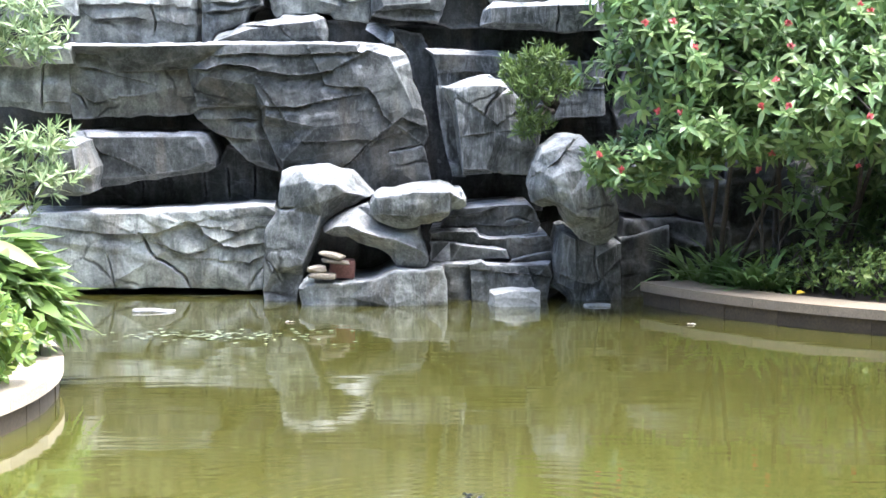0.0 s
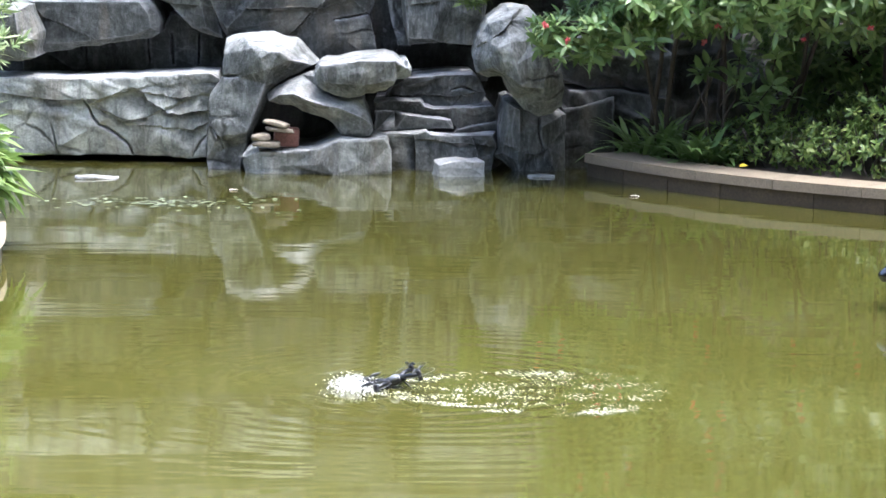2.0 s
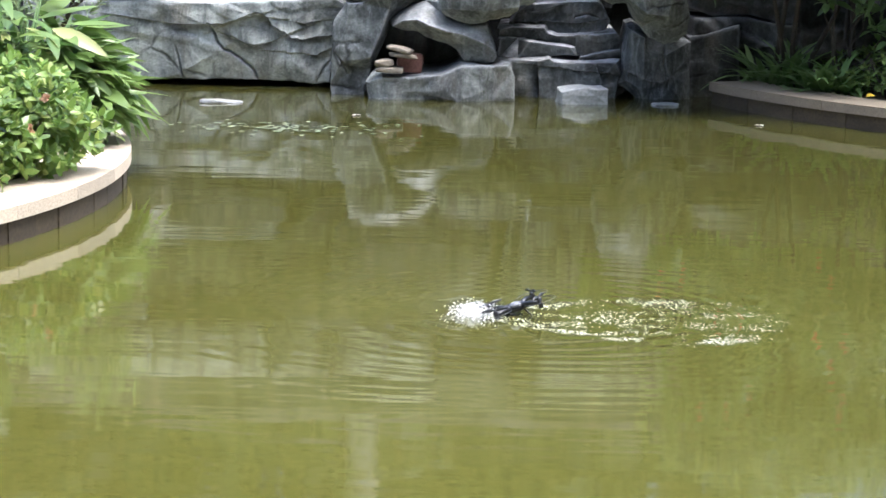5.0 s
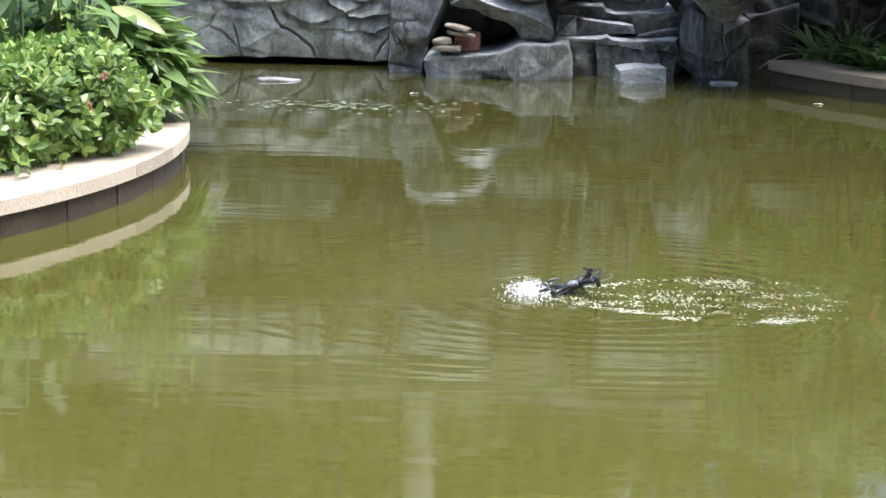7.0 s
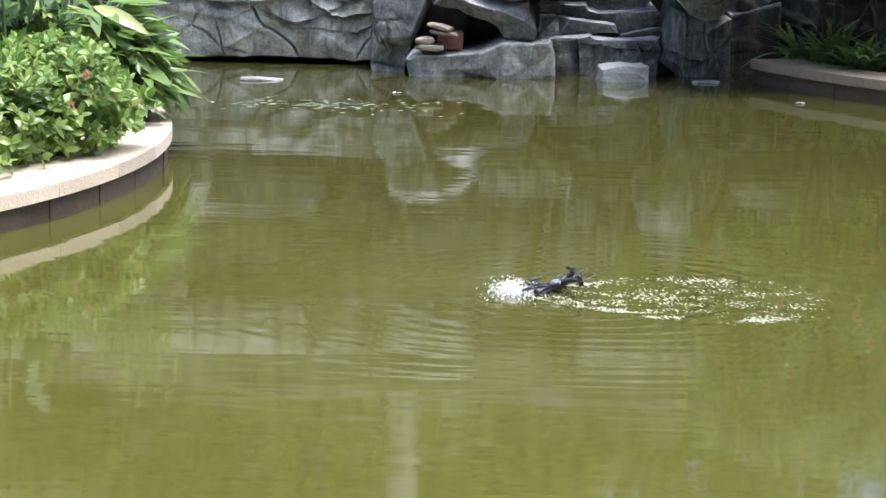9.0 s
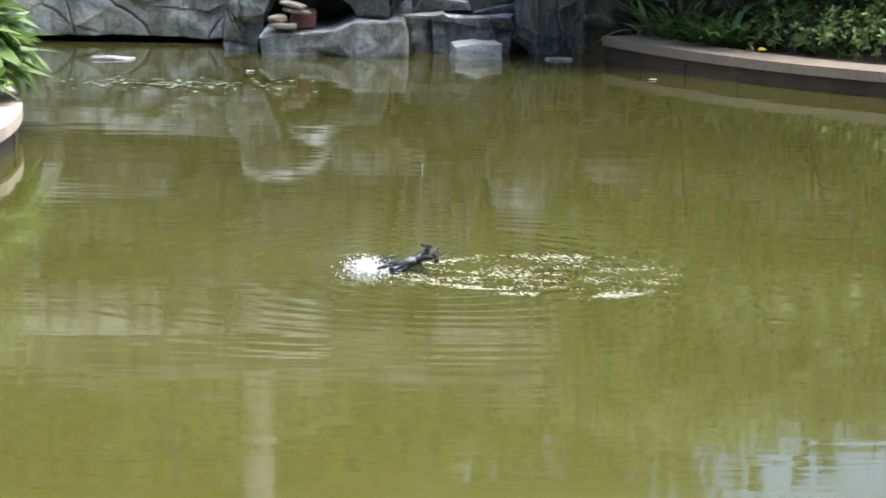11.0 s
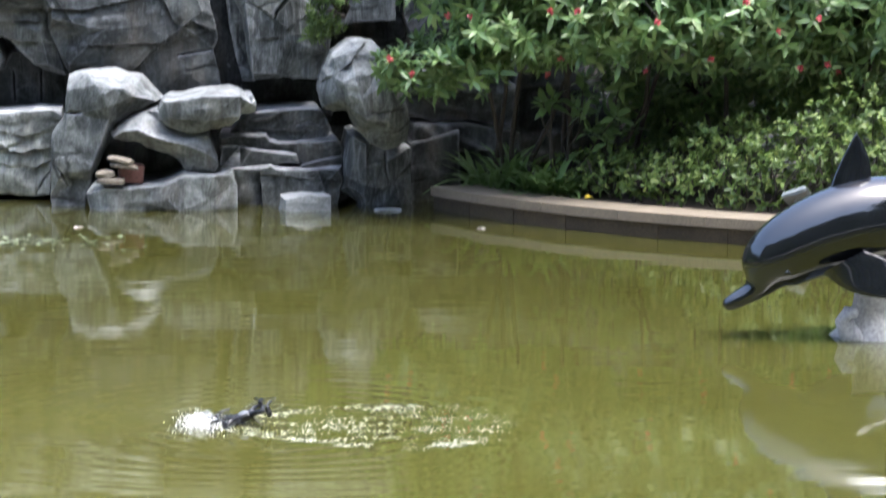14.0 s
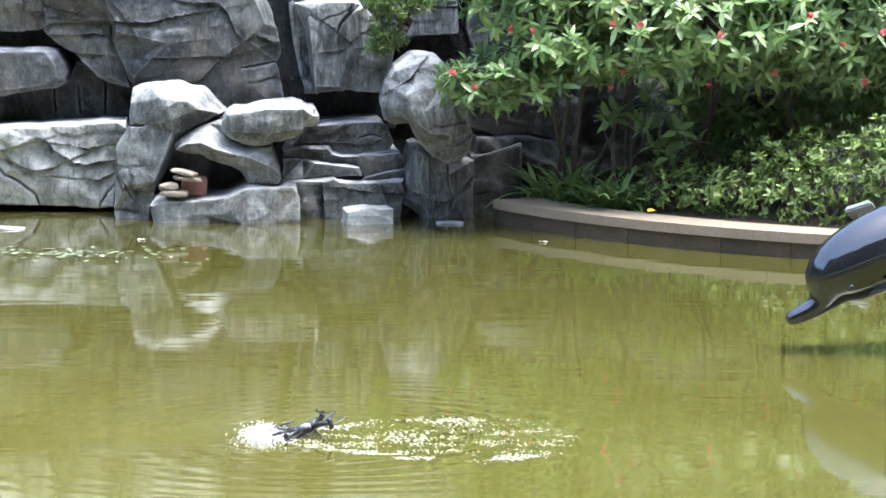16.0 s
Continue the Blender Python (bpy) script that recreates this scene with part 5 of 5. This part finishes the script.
def narrow_shrub(lobes, seed, root):
    ob = thing("narrow_leaf_shrub", "pale green shrub with narrow leaves growing among the rocks", "shrub", "shrubs on the rocks")
    g = np.random.default_rng(seed)
    p, d = in_lobes(g, lobes, 52, (0.2, 1.3))
    leaf_cloud("foliage", *rosettes(g, p, unit(d + np.array([0, 0, 1.0]) + g.normal(0, 0.3, d.shape)), 12, 0.13, 0.021, (15, 85), 0.12), PODO_LEAF, ob, segs=2)
    r = random.Random(seed)
    stems(ob, "stem", [(limb(r, root, q[:3], 0.05), [0.02, 0.018, 0.015, 0.012, 0.009, 0.005]) for q in lobes])


narrow_shrub([(-3.0, 15.6, 2.0, 0.38, 0.3, 0.28), (-2.72, 15.5, 1.86, 0.2, 0.2, 0.12), (-3.3, 15.6, 1.75, 0.3, 0.3, 0.2)], 81, (-3.2, 16.3, 1.75))
narrow_shrub([(-2.95, 14.9, 1.05, 0.35, 0.3, 0.22), (-2.60, 14.9, 1.16, 0.2, 0.2, 0.10), (-2.62, 14.9, 0.92, 0.2, 0.2, 0.12), (-3.2, 14.9, 0.75, 0.4, 0.3, 0.3)], 82, (-3.2, 15.7, 0.3))


def ginger():
    ob = thing("ginger_plant", "dense clump of long glossy lance leaves hanging over the pond", "plant")
    g = np.random.default_rng(91)
    root = np.array([-2.60, 11.72, 0.10])
    canes, b, w, u, l = [], [], [], [], []
    for i in range(96):
        a, lean = g.uniform(-2.6, 1.5), g.uniform(0.10, 1.0)
        if i % 2:
            a, lean = g.normal(-0.35, 0.55), g.uniform(0.45, 1.1)
        out = np.array([math.cos(a), math.sin(a) * 0.8, 0])
        top = root + out * (0.10 + 0.46 * lean) + np.array([0, 0, g.uniform(0.62, 0.82) * (1.06 - 0.62 * lean ** 1.6)])
        foot = root + out * g.uniform(0.0, 0.16)
        mid = foot * 0.5 + top * 0.5 + np.array([0, 0, 0.10])
        canes.append(([tuple(foot), tuple(mid), tuple(top)], [0.011, 0.009, 0.005]))
        for j in range(8):
            q = mid + (top - mid) * j / 7
            s = 1 if j % 2 else -1
            turn = a + s * g.uniform(0.15, 0.95)
            b.append(q), w.append([math.cos(turn), math.sin(turn), g.uniform(-0.65, 0.35) + 0.25 * (1 - lean)]), u.append([0, 0, 1.0]), l.append(g.uniform(0.22, 0.37))
    order = np.argsort(-np.array(b)[:, 0])
    b, w, l = np.array(b)[order], np.array(w)[order], np.array(l)[order]
    n = len(l)
    leaf_cloud("inner_leaves", b, w, np.array(u) + g.normal(0, 0.4, (n, 3)), l, l * g.uniform(0.16, 0.23, n), g.uniform(0.0, 0.5, n), GINGER_LEAF, ob, segs=6, kind="stuff", single=290)
    stems(ob, "cane", canes, STRAP_LEAF)


ginger()


def broad_leaf_plant():
    """Large ribbed leaves that hang behind the low bush."""
    ob = thing("broad_leaf_plant", "tall plant with large drooping dark green ribbed leaves", "plant")
    g = np.random.default_rng(95)
    canes, b, w, l = [], [], [], []
    for i in range(13):
        x, y = g.uniform(-3.55, -2.55), g.uniform(11.0, 11.45)
        top = np.array([x, y, g.uniform(0.95, 1.35)])
        canes.append(([(x, y + 0.15, 0.08), (x, y + 0.06, 0.6), tuple(top)], [0.012, 0.010, 0.006]))
        for j in range(5):
            a = g.normal(-1.2, 1.0)
            b.append(top - np.array([0, 0, 0.07 * j])), w.append([math.cos(a), math.sin(a), g.uniform(-0.9, 0.1)]), l.append(g.uniform(0.30, 0.45))
    n = len(l)
    l = np.array(l)
    leaf_cloud("leaves", b, w, np.tile([0, 0, 1.0], (n, 1)) + g.normal(0, 0.2, (n, 3)), l, l * g.uniform(0.26, 0.34, n), g.uniform(0.3, 0.8, n), BROAD_LEAF, ob, segs=6, single=n)
    stems(ob, "cane", canes, STRAP_LEAF)


broad_leaf_plant()


def ixora():
    ob = thing("ixora_bush", "low rounded bush of bright oval leaves with peach flowers", "bush")
    g = np.random.default_rng(101)
    lobes = [(-2.16, 10.50, 0.37, 0.25, 0.3, 0.20), (-2.50, 10.1, 0.38, 0.32, 0.35, 0.23), (-2.9, 10.0, 0.42, 0.35, 0.4, 0.26), (-2.38, 10.65, 0.48, 0.3, 0.3, 0.20), (-2.62, 9.75, 0.30, 0.25, 0.25, 0.2), (-2.8, 10.6, 0.50, 0.35, 0.3, 0.22), (-3.1, 9.5, 0.38, 0.35, 0.35, 0.26)]
    p, d = in_lobes(g, lobes, 215, (0.62, 1.16))
    keep = p[:, 2] > 0.17
    p, d = p[keep], d[keep]
    leaf_cloud("foliage", *rosettes(g, p, unit(d + np.array([0, 0, 0.9]) + g.normal(0, 0.3, d.shape)), 6, 0.080, 0.038, (20, 88), 0.12), IXORA_LEAF, ob)
    r = random.Random(9)
    stems(ob, "stem", [(limb(r, (q[0] * 0.6 - 1.05, q[1], 0.08), q[:3], 0.03), [0.012, 0.011, 0.01, 0.008, 0.006, 0.004]) for q in lobes for _ in range(3)])
    for at in ((-2.33, 9.84, 0.36), (-2.17, 10.15, 0.42), (-2.12, 10.25, 0.55)):
        flower("flower", PEACH_PETAL, ob, at, 0.03, g)


ixora()

# trees that close the place beyond the rockery and round the pond
g = np.random.default_rng(111)
c, d = [], []
for i in range(150):
    a = 2 * math.pi * i / 150
    gap = 1.20 < a < 1.44
    rad = g.uniform(19.5, 23.5)
    cx, cy = math.cos(a) * rad, 4 + math.sin(a) * rad * 0.85
    top = g.uniform(6.2, 8.0) if not gap else g.uniform(3.6, 4.2)
    steps = (0.12, 0.34, 0.57, 0.8)
    # added rear trees, never in view, tall and near to block the low sky
    if math.sin(a) < -0.1:
        top, steps = g.uniform(12.0, 15.0), (0.07, 0.2, 0.33, 0.46, 0.59, 0.72, 0.85)
        cx, cy = math.cos(a) * rad * 0.75, 3 + math.sin(a) * rad * 0.52
    lob = [(cx, cy, top * f, 1.5, 1.3, 1.0) for f in steps]
    p_, d_ = in_lobes(g, lob, 4.2, (0.5, 1.1))
    c.append(p_), d.append(d_)
c, d = np.concatenate(c), np.concatenate(d)
leaf_cloud("far_woods", *rosettes(g, c, unit(d + np.array([0, 0, 0.7])), 5, 0.55, 0.24, (30, 95), 0.3), WOOD_LEAF, None, "dense dark green trees round the garden", segs=1)
tagged(bpy.data.objects["far_woods"], category="woods", kind="stuff")


def unseen_bank_tree():
    """An added tree on the near bank, out of view: blocks low sky at right."""
    ob = thing("tree", "added unseen tree on the bank that blocks the low sky", "tree")
    g = np.random.default_rng(131)
    r = random.Random(131)
    lobes = [(5.8, 5.0, 6.8, 1.7, 1.5, 1.2), (7.4, 4.2, 7.6, 1.9, 1.7, 1.4), (5.2, 2.6, 7.4, 1.6, 1.5, 1.2), (7.0, 6.0, 9.4, 1.9, 1.6, 1.3), (5.6, 2.0, 5.2, 1.5, 1.3, 1.0), (8.6, 6.0, 7.0, 1.6, 1.6, 1.4), (7.4, 2.0, 5.0, 1.7, 1.5, 1.2)]
    p, d = in_lobes(g, lobes, 12, (0.25, 1.1))
    leaf_cloud("crown", *rosettes(g, p, unit(d + np.array([0, 0, 0.6])), 6, 0.34, 0.15, (30, 95), 0.3), WOOD_LEAF, ob, segs=2)
    trunk = [(7.9, 0.2, 0.1), (7.8, 0.5, 1.8), (7.4, 1.2, 3.6), (7.0, 2.4, 5.4), (6.6, 3.8, 7.0)]
    part("trunk", tube_bm(trunk, [0.26, 0.22, 0.18, 0.14, 0.08], 12), BARK, ob, smooth=True)
    for q in lobes:
        part("limb", tube_bm(limb(r, trunk[3], q[:3], 0.3), [0.08, 0.07, 0.06, 0.045, 0.03, 0.015], 7), BARK, ob, smooth=True)


unseen_bank_tree()
tagged(mesh_object("column", tube_bm([(-1.30, 20.2, -0.8), (-1.30, 20.2, 2.0), (-1.30, 20.2, 6.5)], [0.17, 0.16, 0.15], 16), PAVING, True), "pale concrete column standing behind the rockery", "column")

# ---------------------------------------------------------------- dolphin statue


def dolphin():
    bm = bmesh.new()
    y0 = 10.1
    # along the back: x, z of the middle, half height, half width
    spine = [(2.235, 0.142, 0.022, 0.026), (2.265, 0.156, 0.036, 0.042), (2.34, 0.192, 0.044, 0.054), (2.40, 0.228, 0.056, 0.068), (2.410, 0.290, 0.122, 0.112), (2.455, 0.345, 0.158, 0.145), (2.54, 0.405, 0.176, 0.165),
             (2.65, 0.462, 0.192, 0.178), (2.78, 0.505, 0.205, 0.19), (2.92, 0.54, 0.215, 0.195), (3.08, 0.54, 0.21, 0.19), (3.24, 0.50, 0.185, 0.17), (3.38, 0.42, 0.15, 0.135), (3.48, 0.31, 0.11, 0.10), (3.54, 0.19, 0.07, 0.06), (3.57, 0.08, 0.05, 0.045)]
    rings = []
    n = 16
    for i, (x, z, h, w) in enumerate(spine):
        a, b = spine[max(i - 1, 0)], spine[min(i + 1, len(spine) - 1)]
        d = Vector((b[0] - a[0], 0, b[1] - a[1])).normalized()
        u = Vector((-d.z, 0, d.x))
        rings.append([bm.verts.new(Vector((x, y0, z)) + u * h * math.sin(t) + Vector((0, 1, 0)) * w * math.cos(t)) for t in (2 * math.pi * j / n for j in range(n))])
    for a, b in zip(rings, rings[1:]):
        for j in range(n):
            bm.faces.new((a[j], a[(j + 1) % n], b[(j + 1) % n], b[j]))
    bm.faces.new(rings[0][::-1])
    bm.faces.new(rings[-1])

    def fin(root0, root1, tip, thick, fore=0.18, aft=0.30, paddle=0.0):
        """A swept fin from a root chord to a tip."""
        r0, r1, tp = Vector(root0), Vector(root1), Vector(tip)
        nrm = (r1 - r0).cross(tp - r0).normalized() * thick
        rows = []
        for i in range(9):
            t = i / 8
            le = r0.lerp(tp, t) + (r0 - r1) * fore * math.sin(math.pi * t)
            te = r1.lerp(tp, t) + (r0 - r1) * aft * math.sin(math.pi * t)
            if paddle:
                half = (r1 - r0) * 0.5 * max(0.05, 1 - t ** 2.6) ** 0.6 * (1 + 0.25 * math.sin(math.pi * t))
                mid = (r0 + r1) * 0.5 * (1 - t) + tp * t + nrm * paddle * math.sin(math.pi * t)
                le, te = mid - half, mid + half
            k = 1 - 0.75 * t
            rows.append([bm.verts.new((le + te) * 0.5 + (te - le) * 0.5 * math.cos(f) + nrm * k * math.sin(f)) for f in (2 * math.pi * j / 8 for j in range(8))])
        for a, b in zip(rows, rows[1:]):
            for j in range(8):
                bm.faces.new((a[j], a[(j + 1) % 8], b[(j + 1) % 8], b[j]))
        bm.faces.new(rows[-1])

    fin((2.68, y0, 0.58), (2.905, y0, 0.62), (2.835, y0, 0.945), 0.035, 0.10, -0.20)
    for s in (-1, 1):
        fin((2.645, y0 + s * 0.17, 0.315), (2.86, y0 + s * 0.17, 0.425), (3.02, y0 + s * 0.27, 0.22), 0.035, paddle=0.5)
        fin((3.52, y0, 0.10), (3.60, y0, 0.10), (3.62, y0 + s * 0.30, 0.02), 0.02)
    # eyes and the line of the mouth as low relief
    for s in (-1, 1):
        bmesh.ops.create_uvsphere(bm, u_segments=10, v_segments=6, radius=0.016, matrix=Matrix.Translation((2.50, y0 + s * 0.130, 0.315)))
    ob = mesh_object("dolphin_statue", bm, DOLPHIN, True)
    sub = ob.modifiers.new("round", "SUBSURF")
    sub.levels = sub.render_levels = 2
    return tagged(ob, "polished black dolphin statue leaping low over the pond", "statue")


dolphin()


def statue_base():
    bm = bmesh.new()
    rows = []
    prof = [(-0.30, 0.30), (-0.02, 0.22), (0.06, 0.15), (0.14, 0.115), (0.24, 0.11), (0.36, 0.13)]
    for z, r in prof:
        rows.append([bm.verts.new((2.955 + r * (1 + 0.1 * math.sin(3 * a + z * 9)) * math.cos(a), 10.1 + r * 0.8 * math.sin(a), z)) for a in (2 * math.pi * j / 20 for j in range(20))])
    for a, b in zip(rows, rows[1:]):
        for j in range(20):
            bm.faces.new((a[j], a[(j + 1) % 20], b[(j + 1) % 20], b[j]))
    bm.faces.new(rows[-1])
    # a curl of carved wave at the foot
    add_tube(bm, [(2.86, 10.02, -0.05), (2.80, 10.0, 0.03), (2.775, 9.99, 0.09), (2.79, 9.98, 0.13), (2.83, 9.98, 0.13)], [0.06, 0.05, 0.045, 0.035, 0.02], 10)
    ob = mesh_object("statue_base", bm, CARVED, True)
    return tagged(ob, "pale grey carved wave carrying the dolphin statue", "plinth")


statue_base()

# ---------------------------------------------------------------- floodlight on the bed's edge
lamp = thing("floodlight", "small grey garden floodlight tilted on a bracket", "floodlight")
lm = pose(3.50, 13.78, 0.27, -35, -20, -25)
part("housing", box_bm(0, 0, 0, 0.17, 0.12, 0.035, 0.01, lm), LAMP_GREY, lamp)
part("lens", box_bm(0, 0, 0.019, 0.14, 0.095, 0.006, 0, lm), LAMP_GLASS, lamp)
part("bracket", tube_bm([(3.50, 13.80, 0.11), (3.49, 13.79, 0.18), (3.50, 13.78, 0.26)], 0.012, 6), LAMP_GREY, lamp)

# fallen leaves on the coping and water
leaf_cloud("fallen_leaf", [(2.29, 14.60, 0.172)], [(1, 0.2, 0.4)], [(0, -0.3, 1)], 0.075, 0.05, 0.3, YELLOW, None)
for i, (x, y, a) in enumerate(((1.45, 15.50, 0.3), (1.59, 14.34, 1.2), (-0.99, 14.47, 2.2))):
    leaf_cloud("floating_petal", [(x, y, 0.004)] * 3, [(math.cos(a + k), math.sin(a + k), 0.15) for k in (0, 2, 4)], [(0, 0, 1)] * 3, 0.04, 0.025, 0.1, PETAL, None, segs=2)
for ob in [o for o in scene.objects if o.name.startswith("floating_petal")]:
    tagged(ob, "pale fallen petal floating on the pond water", "petal", "petals on the water")
tagged(bpy.data.objects["fallen_leaf"], "yellow fallen leaf on the granite coping", "leaf")

# ---------------------------------------------------------------- quadcopter in the water
drone = thing("quadcopter", "black toy quadcopter tipped into the pond with thin propeller guards", "drone")
dm4 = pose(0.035, 8.25, 0.028, -4, -17, 10) @ Matrix.Diagonal((0.86, 0.86, 0.86, 1))


def dpart(name, bm, mat, parent=drone, label="", smooth=True):
    bm.transform(dm4)
    return part(name, bm, mat, parent, label, smooth)


bm = bmesh.new()
bmesh.ops.create_uvsphere(bm, u_segments=18, v_segments=10, radius=1, matrix=Matrix.Diagonal((0.062, 0.04, 0.022, 1)))
dpart("body", bm, BLACK)
bm = bmesh.new()
bmesh.ops.create_uvsphere(bm, u_segments=12, v_segments=8, radius=1, matrix=Matrix.Translation((0, -0.015, 0.013)) @ Matrix.Diagonal((0.026, 0.03, 0.014, 1)))
dpart("canopy", bm, WHITE_PLASTIC, label="pale grey canopy")
for sx in (-1, 1):
    for sy in (-1, 1):
        mx, my = 0.098 * sx, 0.098 * sy
        arm = dpart("arm", tube_bm([(0.02 * sx, 0.015 * sy, 0.0), (0.06 * sx, 0.06 * sy, 0.010), (mx, my, 0.004)], [0.013, 0.010, 0.009], 8), BLACK)
        dpart("motor", tube_bm([(mx, my, -0.020), (mx, my, 0.022), (mx, my, 0.030)], [0.011, 0.011, 0.004], 10), BLACK, arm)
        bm = bmesh.new()
        for s in (-1, 1):
            a = 0.6 + sx * 0.8 + sy * 0.4
            add_tube(bm, [(mx, my, 0.03), (mx + s * 0.03 * math.cos(a), my + s * 0.03 * math.sin(a), 0.033), (mx + s * 0.066 * math.cos(a), my + s * 0.066 * math.sin(a), 0.031)], [0.004, 0.009, 0.004], 6, 0.25)
        dpart("propeller", bm, SMOKE, arm)
        a0 = math.atan2(sy, sx)
        ring = [(mx + 0.07 * math.cos(a0 + t), my + 0.07 * math.sin(a0 + t), 0.012) for t in np.linspace(-2.2, 2.2, 15)]
        dpart("guard", tube_bm(ring, 0.0018, 6), SMOKE, arm, "thin grey propeller guard")
for sx in (-1, 1):
    for sy in (-1, 1):
        dpart("landing_leg", tube_bm([(0.03 * sx, 0.02 * sy, -0.01), (0.055 * sx, 0.032 * sy, -0.045), (0.06 * sx, 0.034 * sy, -0.085)], [0.005, 0.004, 0.004], 6), BLACK)

# the trail of broken water behind it, densest along its two edges
g = np.random.default_rng(121)
n = 5200
t = g.uniform(0, 1, n)
half = 0.04 + 0.34 * np.sin(np.pi * np.clip(t * 0.80, 0, 1)) ** 0.8
side = np.where(g.uniform(0, 1, n) < 0.70, -1.0, 1.0)
off = np.where(g.uniform(0, 1, n) < 0.42, side * half * g.normal(0.9, 0.10, n), g.normal(0, 0.55, n) * half)
c = np.stack([-0.08 + t * 1.12, 8.22 - 0.06 * t + off, np.full(n, 0.002)], 1)
lump = np.array([noise.noise(Vector((x * 7, y * 14, 3.3))) + 0.6 * noise.noise(Vector((x * 17, y * 30, 9.1))) for x, y, _ in c])
c = c[(lump > g.normal(0.06, 0.20, n) + 0.22 * t ** 2) & (np.abs(off) < 1.15 * half)]
n = len(c)
a = g.normal(0, 0.35, n)
leaf_cloud("broken_water", c, np.stack([np.cos(a), np.sin(a), np.full(n, 0.08)], 1), np.tile([0, -0.25, 1.0], (n, 1)), g.uniform(0.004, 0.016, n), g.uniform(0.002, 0.005, n), 0.3, FOAM, None, "pale broken water trailing behind the quadcopter", segs=1)
tagged(bpy.data.objects["broken_water"], category="foam", kind="stuff")

# white spray thrown up by the submerged propellers
n = 1900
r = np.abs(g.normal(0, 1, n))
a = g.uniform(0, 6.28, n)
c = np.stack([-0.120 + 0.052 * r * np.cos(a), 8.24 + 0.090 * r * np.sin(a), 0.004 + np.abs(g.normal(0, 0.018, n)) * np.exp(-r * 0.4)], 1)
leaf_cloud("spray", c, g.normal(0, 1, (n, 3)), g.normal(0, 1, (n, 3)), g.uniform(0.003, 0.011, n), g.uniform(0.002, 0.006, n), 0.2, SPLASH, None, "white spray thrown up by the quadcopter's propellers", segs=1)
tagged(bpy.data.objects["spray"], category="spray", kind="stuff")
